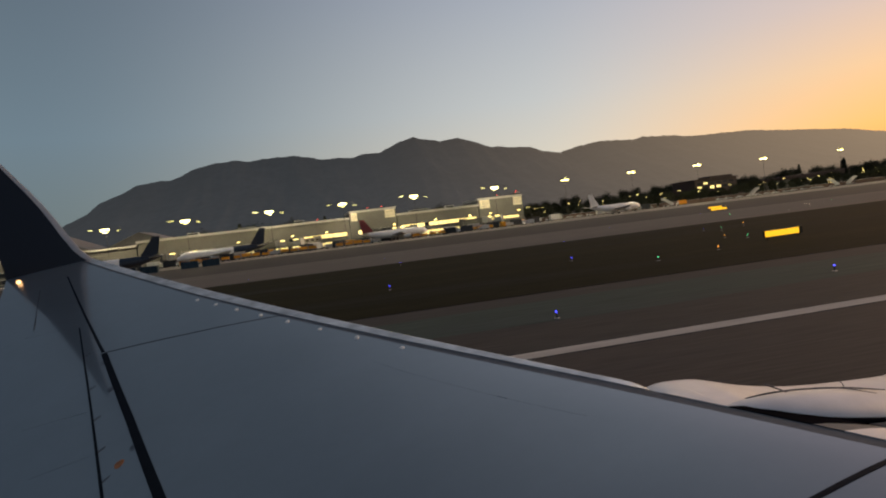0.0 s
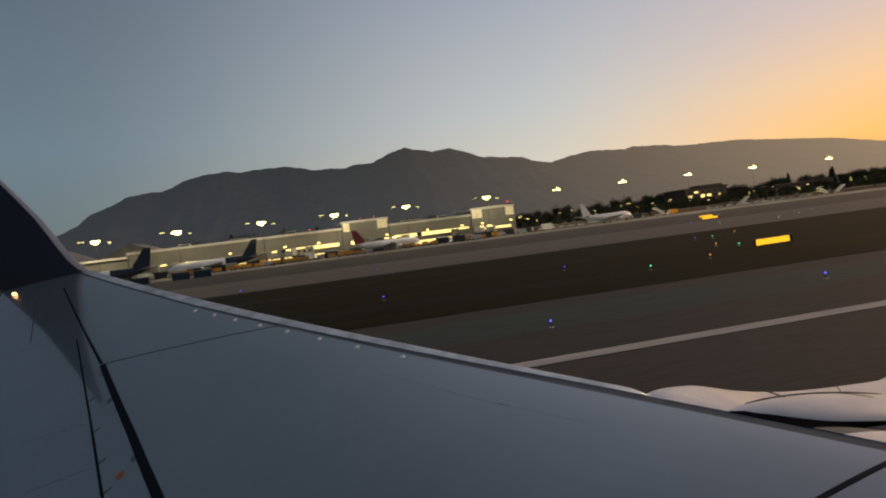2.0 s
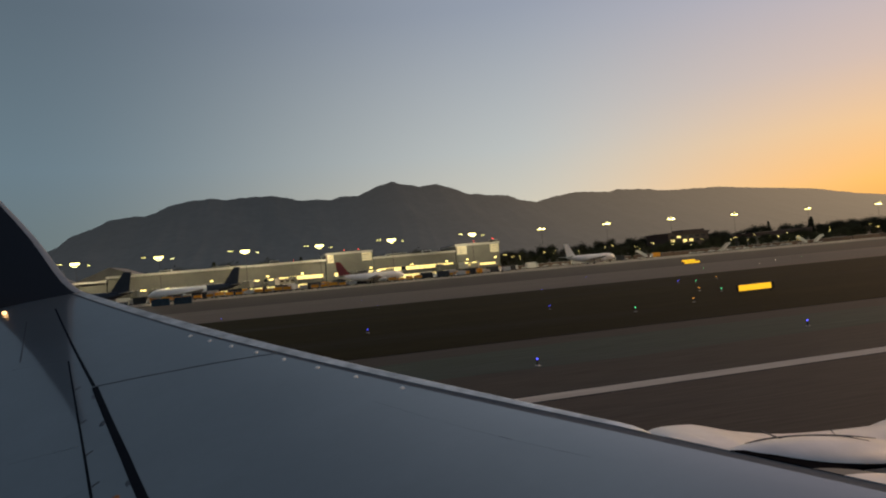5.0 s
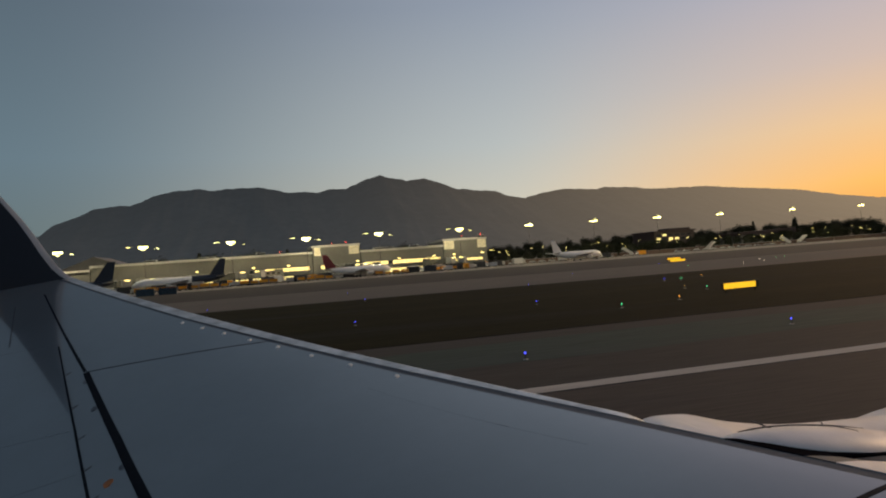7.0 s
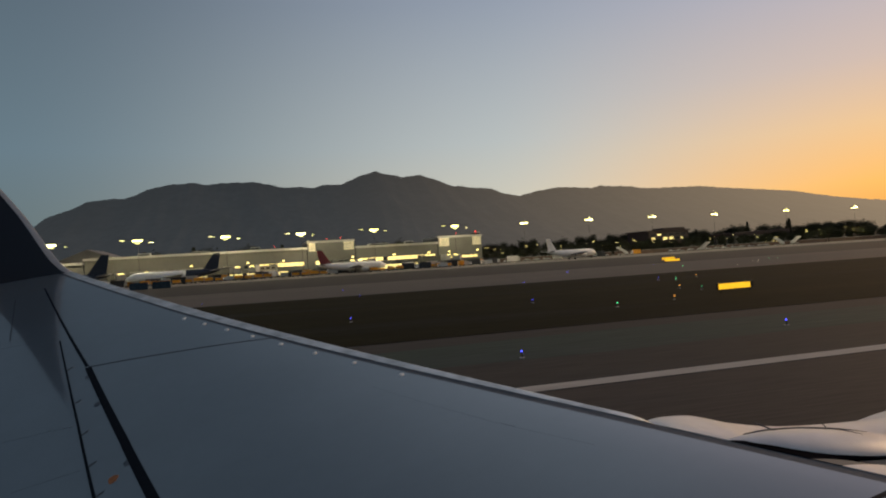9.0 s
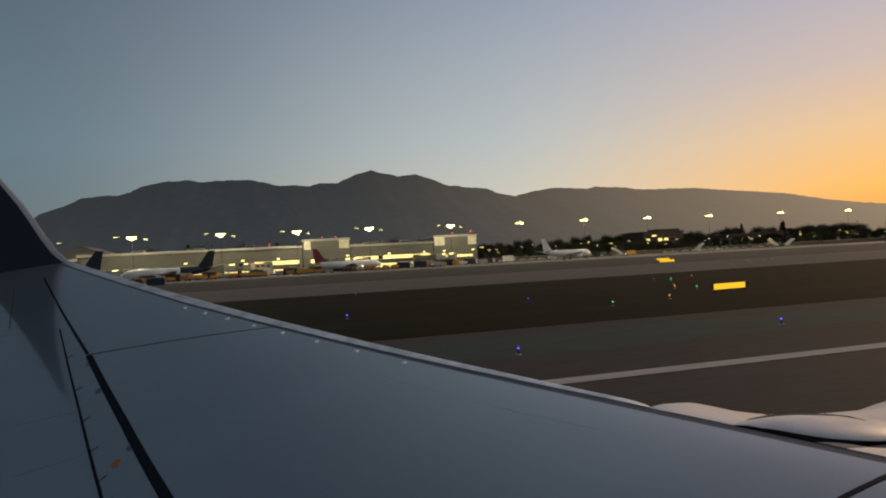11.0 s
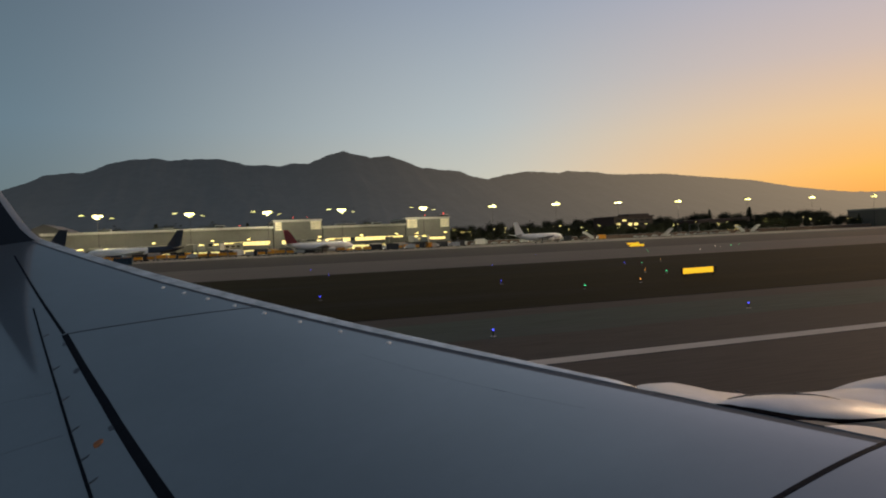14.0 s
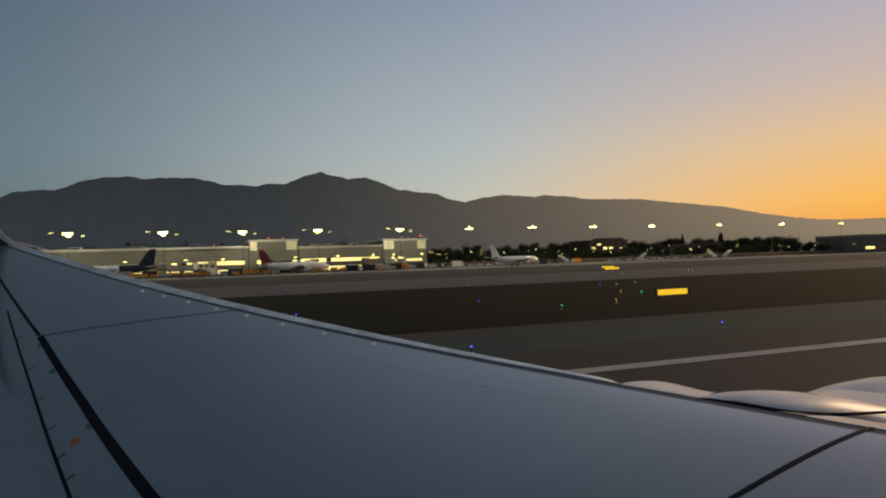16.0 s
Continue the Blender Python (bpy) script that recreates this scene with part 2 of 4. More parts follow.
def box(bm, x0, x1, y0, y1, z0, z1, bevel=0.0):
    vs = [bm.verts.new((x, y, z)) for x in (x0, x1) for y in (y0, y1) for z in (z0, z1)]
    fs = [bm.faces.new([vs[i] for i in q]) for q in ((0, 1, 3, 2), (4, 6, 7, 5), (0, 4, 5, 1), (2, 3, 7, 6), (0, 2, 6, 4), (1, 5, 7, 3))]
    if bevel:
        es = list({e for f in fs for e in f.edges})
        bmesh.ops.bevel(bm, geom=es, offset=bevel, segments=2, affect="EDGES")
    return bm


def boxed(*a, **k):
    return box(bmesh.new(), *a, **k)


def rings(bm, loops, close=True, caps=True):
    """Skin over loops of points, each loop closed on itself."""
    rows = [[bm.verts.new(p) for p in lp] for lp in loops]
    for a, b in zip(rows, rows[1:]):
        n = len(a)
        for i in range(n if close else n - 1):
            bm.faces.new((a[i], a[(i + 1) % n], b[(i + 1) % n], b[i]))
    if caps and close:
        bm.faces.new(rows[0][::-1]), bm.faces.new(rows[-1])
    return bm


def tube(bm, p, q, r0, r1, n=10):
    p, q = Vector(p), Vector(q)
    turn = (q - p).to_track_quat("Z", "Y").to_matrix()
    ring = [Vector((math.cos(2 * math.pi * i / n), math.sin(2 * math.pi * i / n), 0)) for i in range(n)]
    return rings(bm, [[p + turn @ (v * r0) for v in ring], [q + turn @ (v * r1) for v in ring]])


def tubed(*a, **k):
    return tube(bmesh.new(), *a, **k)


def eased(rows, fine=5):
    """More rows between those given, on a smooth curve through them."""
    r = np.array([rows[0], *rows, rows[-1]], float)
    out = []
    for i in range(1, len(r) - 2):
        a, b, c, d = r[i - 1], r[i], r[i + 1], r[i + 2]
        for k in range(fine):
            t = k / fine
            out.append(0.5 * (2 * b + (c - a) * t + (2 * a - 5 * b + 4 * c - d) * t * t + (3 * b - a - 3 * c + d) * t ** 3))
    return out + [r[-1]]


# ---------------------------------------------------------------- ground
def slab(name, x0, x1, y0, y1, top, mat, label, category):
    """A paved or planted strip with real thickness."""
    return solo(name, boxed(x0, x1, y0, y1, top - 0.3, top), mat, label, category, kind="structure")


slab("ground", -2600, 4200, -900, 3400, -0.02, EARTH, "dry dark earth reaching out to the hills", "ground")
slab("runway", -900, 900, -22.0, 20.15, 0.0, RUNWAY, "brown-grey grooved asphalt runway", "runway")
slab("runway_edge_line", -900, 900, 20.15, 21.05, 0.008, LINE, "worn white painted runway edge line", "marking")
for a, b in ((20.02, 20.146), (21.054, 21.17)):
    slab("pavement_joint", -900, 900, a, b, 0.005, SEAM, "dark sealed joint beside the runway edge line", "marking")
slab("runway_shoulder", -900, 900, 21.05, 36.5, -0.004, SHOULDER, "dark asphalt runway shoulder", "pavement")
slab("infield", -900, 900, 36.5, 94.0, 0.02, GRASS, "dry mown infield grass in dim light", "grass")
slab("taxiway", -900, 900, 94.0, 148.0, 0.0, TAXI, "pale concrete taxiway beyond the grass", "pavement")
slab("apron", -900, 900, 148.0, 270.0, 0.004, APRON, "dark asphalt apron taxilane", "pavement")
slab("aircraft_stand", -900, 900, 270.0, 358.0, 0.03, STAND, "floodlit concrete aircraft stands", "pavement")


def green_paint(x0, x1, y0, y1):
    bm = bmesh.new()
    n = 24
    lower = [(x0 + (x1 - x0) * i / n, y0 + 0.25 * math.sin(i * 1.7)) for i in range(n + 1)]
    upper = [(x0 + (x1 - x0) * i / n, y1 + 0.4 * math.sin(i * 0.9 + 1)) for i in range(n + 1)]
    rings(bm, [[(x, y, 0.004) for x, y in lower], [(x, y, 0.004) for x, y in upper]], close=False)
    return solo("painted_shoulder", bm, TEAL, "faded green painted strip on the shoulder", "marking", kind="structure")


green_paint(-60, 70, 26.5, 33.0)


# ---------------------------------------------------------------- hills
RIDGE = [(-2400, 25), (-1800, 45), (-1300, 85), (-1000, 135), (-811, 210), (-764, 246), (-690, 272), (-617, 302), (-559, 310), (-511, 310), (-495, 309), (-458, 320), (-406, 343), (-333, 358), (-248, 365), (-196, 356), (-120, 361), (12, 361),
         (100, 337), (238, 333), (286, 343), (354, 343), (431, 377), (500, 395), (541, 381), (615, 367), (691, 375), (779, 347), (829, 323), (934, 312), (1019, 305), (1066, 285), (1155, 267),
         (1232, 287), (1346, 301), (1520, 294), (1556, 302), (1714, 295), (1821, 283), (2107, 285), (2304, 270), (2649, 247), (2938, 207), (3143, 187), (3359, 172), (3585, 170), (3909, 178), (4000, 180)]


def hills():
    bm = bmesh.new()
    rx, rz = zip(*RIDGE)
    rows = []
    for j in range(34):
        f = j / 27.0
        row = []
        for i in range(1200):
            x = -2400 + 6400 * i / 1199
            top = float(np.interp(x, rx, rz))
            n = noise.fractal(Vector((x * 0.006, f * 4.0, 3.1)), 1.0, 2.0, 5)
            if f <= 1:
                gully = abs(noise.noise(Vector((x * 0.007 + 1.3 * f, f * 1.9, 7.7)))) + 0.5 * abs(noise.noise(Vector((x * 0.016 - 1.9 * f, f * 2.6, 2.2))))
                z = top * (f ** 1.25) * (1 - 0.32 * gully * (1 - f)) + 8 * n * f * (1.1 - f) + (3.5 * noise.noise(Vector((x * 0.02, 1, f * 9))) + 2.2 * noise.noise(Vector((x * 0.05, 4, f * 16))) + 1.6 * noise.noise(Vector((x * 0.12, 9, f * 21)))) * f
            else:
                z = top * (1 - (f - 1) * 3)
            row.append((x, 1900 + 877 * min(f, 1) + 1300 * max(f - 1, 0) + 25 * n * (1 - f), max(z, -3)))
        rows.append(row)
    rings(bm, rows, close=False)
    return solo("backdrop_hills", bm, HILLS, "dark mountain range with painted-on haze under the dusk sky", "mountain", kind="structure", smooth=True)


hills()

# ---------------------------------------------------------------- the aircraft's wing
TIP = 15.6


def le(y):
    """The leading edge's place along the fuselage, at a distance y out from the cabin."""
    return 5.52194 - 0.142025 * y - 0.0314745 * y ** 2 - 0.00036177 * y ** 3 + 2.98184e-05 * y ** 4


def te(y):
    return max(-2.6 - 0.198 * y, le(y) - 6.5)


def top_z(x, y):
    """The wing's upper surface: dihedral, upward bend under load, camber, and a rounder nose inboard."""
    back = max(0.0, le(y) - x)
    round_nose = 0.05 * (1 - math.exp(-back / 0.45)) * min(1.0, max(0.0, (8.5 - y) / 4))
    return 1.75215 + 0.092997 * x + 0.131426 * y + 0.0146811 * (y - 6) ** 2 - 0.0240926 * back ** 2 + round_nose


def slat_width(y):
    return 0.11 + 0.022 * max(y - 6.0, 0) - 0.04 * max(y - 12.5, 0)


def gap_width(y):
    return max(0.06, 0.15 - 0.012 * max(y - 6.0, 0))


def wing():
    w = thing("airliner_wing", "pale grey airliner wing with navy winglet, seen from the cabin", "aircraft wing")
    Y0, Y1, NY = -0.12, TIP, 140
    # nose pieces of the leading edge, one between each two joints
    ends = [5.74, 8.5, 10.6, 12.7, Y1]
    for ya, yb in zip(ends, ends[1:]):
        bm, loops = bmesh.new(), []
        n = max(6, int((yb - ya) * 9))
        for i in range(n + 1):
            y = ya + 0.006 + (yb - ya - 0.012) * i / n
            x0, wd = le(y) + 0.09, slat_width(y) + 0.09
            lp, sink = [], 0.13 * max(0.0, 1 - (y - 5.74) / 0.30) ** 2
            for k in range(14):
                d = wd * (k / 13) ** 1.6
                x = x0 - d
                lp.append((x, y, top_z(x, y) + 0.003 - 0.10 * max(0, 1 - d / 0.10) ** 2 - sink * (1 - k / 13)))
            lp += [(x0 - wd, y, top_z(x0, y) - 0.16), (x0 - 0.03, y, top_z(x0, y) - 0.15)]
            loops.append(lp)
        part("leading_edge", rings(bm, loops), NOSE, w, "bare polished metal leading edge", smooth=True)
    # gap behind the nose strip, a little lower than both
    bm, loops = bmesh.new(), []
    for i in range(NY + 1):
        y = Y0 + (Y1 - Y0) * i / NY
        a, b = le(y) - slat_width(y) * 0.99, le(y) - slat_width(y) - gap_width(y) - 0.01
        loops.append([(a, y, top_z(a, y) - 0.004), (b, y, top_z(b, y) - 0.004), (b, y, top_z(b, y) - 0.06), (a, y, top_z(a, y) - 0.06)])
    part("slat_gap", rings(bm, loops), BAND, w, "dark grey joint behind the leading edge")
    # main skin
    bm, loops, NX = bmesh.new(), [], 44
    for i in range(NY + 1):
        u = i / NY
        y = Y0 + (Y1 - Y0) * u
        xa, xb = le(y) - slat_width(y) - gap_width(y), te(y)
        up, low = [], []
        for k in range(NX + 1):
            s = k / NX
            x = xa + (xb - xa) * s
            z = top_z(x, y)
            up.append((x, y, z))
            low.append((x, y, z - 0.02 - (0.50 - 0.36 * u) * (math.sin(math.pi * min(1, s * 0.92 + 0.08)) ** 0.8) * 0.8))
        loops.append(up + low[::-1])
    part("wing_skin", rings(bm, loops), WING, w, smooth=True)

    def ribbon(name, pts, widths, mat, label="", lift=0.004):
        """A thin strip that follows the upper surface."""
        xs, ys = [p[0] for p in pts], [p[1] for p in pts]
        cum = [0.0]
        for a, b in zip(pts, pts[1:]):
            cum.append(cum[-1] + math.hypot(b[0] - a[0], b[1] - a[1]))
        n = max(8, int(cum[-1] * 10))
        loops = []
        for i in range(n + 1):
            s = cum[-1] * i / n
            x, y, wd = np.interp(s, cum, xs), np.interp(s, cum, ys), np.interp(s, cum, widths) / 2
            e = 0.01 * cum[-1]
            dx, dy = np.interp(s + e, cum, xs) - np.interp(s - e, cum, xs), np.interp(s + e, cum, ys) - np.interp(s - e, cum, ys)
            l = math.hypot(dx, dy) or 1
            nx, ny = -dy / l, dx / l
            a, b = (x + nx * wd, y + ny * wd), (x - nx * wd, y - ny * wd)
            loops.append([(*a, top_z(*a) + lift), (*b, top_z(*b) + lift), (*b, top_z(*b) - 0.02), (*a, top_z(*a) - 0.02)])
        part(name, rings(bmesh.new(), loops), mat, w, label)

    ribbon("spoiler_gap", [(-4.288, 14.923), (-3.52, 13.12), (-2.745, 11.32)], [0.026, 0.036, 0.046], SEAM, "dark gap along the rear spar")
    ribbon("spoiler_gap", [(-2.725, 11.28), (-1.85, 8.99), (-1.24, 7.31), (-0.70, 5.80)], [0.085, 0.100, 0.108, 0.112], SEAM, "broad dark gap seal ahead of the spoilers")
    ribbon("hinge_reflection_line", [(-3.42, 12.50), (-2.53, 9.75), (-1.91, 7.79), (-1.35, 6.0)], [0.024, 0.030, 0.034, 0.034], SEAM, "dark hinge line of a panel")
    # Painted dark stroke for the winglet's reflection, no real hinge here.
    ribbon("hinge_reflection_line", [(-4.73, 14.64), (-4.33, 13.01)], [0.016, 0.02], FINE)
    ribbon("panel_seam", [(-2.72, 11.29), (-1.50, 11.02), (0.06, 10.72)], [0.022, 0.022, 0.022], FINE, "thin chordwise panel joint")
    ribbon("panel_seam", [(1.80, 3.31), (2.95, 3.48), (4.45, 3.70)], [0.046, 0.046, 0.046], SEAM, "dark chordwise joint near the wing root")
    ribbon("panel_seam", [(1.22, 8.28), (2.19, 6.61), (2.84, 5.53)], [0.008, 0.008, 0.007], FAINT, "faint spanwise panel line", lift=0.0008)
    ribbon("panel_seam", [(-3.50, 9.97), (-2.58, 9.70)], [0.022, 0.022], FAINT, lift=0.0015)
    ribbon("panel_seam", [(-3.00, 8.72), (-2.24, 8.59)], [0.022, 0.022], FAINT, lift=0.0015)
    ribbon("panel_seam", [(-4.39, 12.81), (-3.47, 12.60)], [0.022, 0.022], FAINT, lift=0.0015)
    # row of fastener plates behind the leading edge
    for x, y in [(-1.402, 12.26), (-1.046, 11.859), (-0.67, 11.425), (-0.257, 10.932), (0.164, 10.407), (0.629, 9.806), (1.113, 9.161), (1.628, 8.434)]:
        bm = bmesh.new()
        rings(bm, [[(x + r * math.cos(a) * 0.9, y + r * math.sin(a) * 1.3, top_z(x + r * math.cos(a) * 0.9, y + r * math.sin(a) * 1.3) + h) for a in np.linspace(0, 2 * math.pi, 12, endpoint=False)]
                   for r, h in ((0.040, -0.004), (0.039, 0.003), (0.030, 0.006))])
        part("fastener_plate", bm, STUD, w, "small pale round fastener plate", smooth=True)

    def spot(name, x, y, r, mat, label):
        bm = bmesh.new()
        rings(bm, [[(x + q * math.cos(a) * (1 + 0.15 * math.sin(3 * a)), y + q * 1.5 * math.sin(a), top_z(x + q * math.cos(a), y + q * 1.5 * math.sin(a)) + h)
                    for a in np.linspace(0, 2 * math.pi, 16, endpoint=False)] for q, h in ((r, -0.004), (r, 0.002))])
        part(name, bm, mat, w, label)

    spot("primer_patch", -1.793, 8.114, 0.052, RUST, "orange worn primer patch")
    for x, y in [(-2.66, 10.98), (-2.35, 10.07), (-1.68, 8.35)]:
        spot("access_plug", x, y, 0.045, PLUG, "faint grey round access plug")
    for y in (7.4, 7.9, 8.6, 9.4, 10.3, 11.4):
        x = float(np.interp(y, [6.0, 7.79, 9.75, 12.50], [-1.35, -1.91, -2.53, -3.42])) + 0.02
        pts = [(x, y - 0.02), (x + 0.07, y + 0.03), (x + 0.07, y + 0.06), (x, y + 0.02)]
        part("hinge_tab", rings(bmesh.new(), [[(a, b, top_z(a, b) + h) for a, b in pts] for h in (-0.006, 0.005)]), PLUG, w, "small dark hinge tab")
    # winglet, blended out of the tip: out, height, front and rear edge
    # Upper steps, out of sight, are stretched tall to lengthen the wing's reflection.
    steps = [(0.0, None, -3.92, -5.70), (0.02, 4.84, -4.06, -5.74), (0.06, 5.02, -4.24, -5.79), (0.12, 5.35, -4.46, -5.87), (0.20, 5.69, -4.67, -5.95), (0.29, 6.05, -4.91, -6.05), (0.39, 6.45, -5.22, -6.18),
             (0.49, 6.85, -5.55, -6.33), (0.60, 7.30, -5.92, -6.50), (0.70, 7.75, -6.29, -6.68), (0.80, 8.20, -6.66, -6.88), (0.84, 8.36, -6.84, -6.95)]
    edge, body = [], []
    for out, up, xa, xb in steps:
        lp = []
        for k in range(15):
            s = k / 14
            x = xa + (xb - xa) * s
            z = top_z(x, TIP) - 0.03 if up is None else up
            y = TIP - 0.02 + out
            th = 0.055 * (xa - xb) * 0.5 * math.sqrt(max(0.02, s)) * (1.02 - s)
            lp.append(((x, y - th, z), (x, y + th + 0.012, z)))
        body.append([p for p, _ in lp[1:]] + [q for _, q in lp[1:]][::-1])
        edge.append([lp[1][0], lp[0][0], (lp[0][0][0] + 0.045, lp[0][0][1] + 0.01, lp[0][0][2] - 0.01), lp[0][1], lp[1][1]])
    wl = part("winglet", rings(bmesh.new(), body), NAVY, w, "dark navy upswept winglet", smooth=True)
    part("winglet_edge", rings(bmesh.new(), edge), PALE, wl, "pale grey winglet leading edge", smooth=True)
    # lamp at the rear of the tip
    z = top_z(-5.30, 15.24)
    part("position_lamp", boxed(-5.36, -5.28, 15.18, 15.26, z - 0.01, z + 0.06, 0.015), TIPL, w, "small warm lit lamp at the wing tip")

    # engine nacelle and its pylon fairing ahead of the leading edge
    def loft(name, rows, mat, parent, label, n=32):
        loops = []
        for x, yc, zt, hw, dp in eased(rows):
            loops.append([(x, yc + hw * math.cos(a), zt - dp + dp * math.sin(a)) for a in np.linspace(0, 2 * math.pi, n, endpoint=False)])
        return part(name, rings(bmesh.new(), loops), mat, parent, label, smooth=True)

    def gap_front(x):
        """How far out the front of the gap lies at a place along the fuselage."""
        lo, hi = 2.0, 9.0
        for _ in range(40):
            mid = (lo + hi) / 2
            lo, hi = (mid, hi) if le(mid) - slat_width(mid) > x else (lo, mid)
        return lo

    # cowl: a crest that rises out of the leading edge, falling softly to the gap on the near side and round on the far side
    loops = []
    for x, yc, zc in eased([(3.62, 5.72, 2.768), (3.70, 5.76, 2.792), (3.80, 5.80, 2.802), (3.92, 5.85, 2.796), (4.06, 5.88, 2.784), (4.24, 5.90, 2.762), (4.46, 5.90, 2.702), (4.72, 5.90, 2.625), (5.10, 5.90, 2.545), (5.50, 5.90, 2.488), (6.10, 5.90, 2.438), (6.80, 5.90, 2.405), (7.40, 5.90, 2.385)], 6):
        if x < 3.9:
            yn = gap_front(x)
            zn = top_z(x, yn) + 0.002
        else:
            yn, zn = max(4.70, 4.98 - 0.9 * (x - 3.9)), max(2.15, 2.742 - 0.38 * (x - 3.9))
        yn = min(yn, yc - 0.02)
        near = [(x, yn + (yc - yn) * u, zn + (zc - zn) * (1 - (1 - u) ** 2) + 0.012 * math.sin(math.pi * u)) for u in np.linspace(0, 0.96, 12)]
        far = [(x, yc + 1.0 * math.sin(a), zc - 1.1 * (1 - math.cos(a))) for a in np.linspace(0, math.pi / 2, 12)]
        loops.append(near + far + [(x, yc + 0.9, zc - 1.3), (x, yn, zn - 0.6)])
    part("engine_cowl", rings(bmesh.new(), loops), COWL, w, "pale grey engine cowl", smooth=True)
    loft("inlet_cowl", [(5.632, 6.030, 2.010, 0.896, 0.960), (6.016, 6.004, 2.177, 1.024, 1.088), (6.400, 5.979, 2.279, 1.126, 1.190), (6.848, 5.966, 2.369, 1.203, 1.254), (7.360, 5.966, 2.439, 1.254, 1.306), (7.936, 5.966, 2.458, 1.254, 1.318), (8.384, 5.966, 2.407, 1.178, 1.254), (8.640, 5.966, 2.254, 1.024, 1.088)], COWL, w, "pale grey engine inlet cowl")
    loft("pylon_fairing", [(3.904, 5.083, 2.748, 0.038, 0.019), (4.006, 5.044, 2.771, 0.128, 0.045), (4.173, 5.006, 2.789, 0.230, 0.083), (4.416, 4.968, 2.795, 0.307, 0.122), (4.736, 4.942, 2.778, 0.346, 0.147),
                           (5.056, 4.929, 2.741, 0.358, 0.160), (5.376, 4.929, 2.687, 0.358, 0.166), (5.760, 4.929, 2.600, 0.358, 0.166), (6.144, 4.929, 2.498, 0.346, 0.160), (6.656, 4.955, 2.351, 0.307, 0.141)], COWL, w, "smooth pale pylon fairing over the engine")

    def apron(name, ya, yb, reach, sink, mat, label):
        """A sheet that runs on forward from the gap in front of the wing skin."""
        loops = []
        for i in range(25):
            y = ya + (yb - ya) * i / 24
            x0 = le(y) - slat_width(y)
            far = reach(i / 24)
            up = [(x0 + far * u, y, top_z(x0, y) + 0.003 - sink * (far * u) - 0.16 * (far * u) ** 2) for u in np.linspace(0, 1, 9)]
            loops.append(up + [(x, yy, z - 0.05) for x, yy, z in up[::-1]])
        part(name, rings(bmesh.new(), loops), mat, w, label, smooth=True)

    apron("seal_trough", 4.985, 4.365, lambda u: 0.34 + 0.6 * u, 0.12, RUBBER, "dark trough under the pylon fairing")
    apron("skirt_joint", 4.36, 4.155, lambda u: 0.95, 0.12, BAND, "grey joint beside the pylon skirt")
    apron("pylon_skirt", 4.15, 1.25, lambda u: 0.55, 0.06, COWL, "pale pylon skirt between fairing and leading edge")
    seal = [(3.92, 5.00, 2.782), (4.02, 4.895, 2.757), (4.150, 4.784, 2.732), (4.338, 4.662, 2.690), (4.568, 4.592, 2.649), (4.824, 4.560, 2.621), (5.144, 4.541, 2.591), (5.848, 4.541, 2.540)]
    thick = [0.006, 0.026, 0.040, 0.044, 0.038, 0.026, 0.016, 0.014]
    loops = []
    for x, y, z, r in eased([(*p, r) for p, r in zip(seal, thick)]):
        loops.append([(x + r * 0.5 * math.cos(a), y + r * math.cos(a), z + r * math.sin(a)) for a in np.linspace(0, 2 * math.pi, 10, endpoint=False)])
    part("fairing_seal", rings(bmesh.new(), loops), RUBBER, w, "black rubber seal under the pylon fairing", smooth=True)

    def crease(rows, r):
        """A thin joint that runs over the cowls."""
        loops = [[(x + r * math.cos(a), y + r * math.cos(a), z + r * math.sin(a)) for a in np.linspace(0, 2 * math.pi, 6, endpoint=False)] for x, y, z in eased(rows)]
        part("cowl_joint", rings(bmesh.new(), loops), FINE, w)

    crease([(4.186, 5.160, 2.768), (4.416, 5.172, 2.775), (4.736, 5.198, 2.750), (5.056, 5.211, 2.709), (5.376, 5.211, 2.655), (5.696, 5.211, 2.581)], 0.008)
    crease([(4.941, 5.902, 2.616), (5.030, 5.582, 2.556), (5.094, 5.364, 2.466)], 0.008)
    crease([(5.824, 5.902, 2.508), (5.632, 5.582, 2.479), (5.478, 5.390, 2.428)], 0.008)
    crease([(4.992, 5.160, 2.732), (5.120, 5.006, 2.735), (5.248, 4.852, 2.707)], 0.004)
    # plain hull below the cabin floor and the main gear that carries it
    bm, loops = bmesh.new(), []
    for x, r in [(-14, 0.8), (-11, 1.4), (-7, 1.75), (8, 1.75), (11, 1.3), (13, 0.5)]:
        loops.append([(x, -1.9 + r * math.cos(a), 2.60 + r * math.sin(a)) for a in np.linspace(math.pi, 2 * math.pi, 18)] + [(x, -1.9 + r * 0.98, 2.64), (x, -1.9 - r * 0.98, 2.64)])
    part("hull", rings(bm, loops), PALE, w, "plain pale hull below the cabin floor", smooth=True)
    part("gear_leg", tubed((0.8, 1.35, 0.55), (0.9, 1.5, 1.50), 0.11, 0.13, 14), POLE, w, "steel main gear leg")
    for yy in (1.12, 1.60):
        part("gear_wheel", tubed((0.8, yy - 0.17, 0.55), (0.8, yy + 0.17, 0.55), 0.55, 0.55, 28), TYRE, w, "black main gear wheel")
    return w


wing()


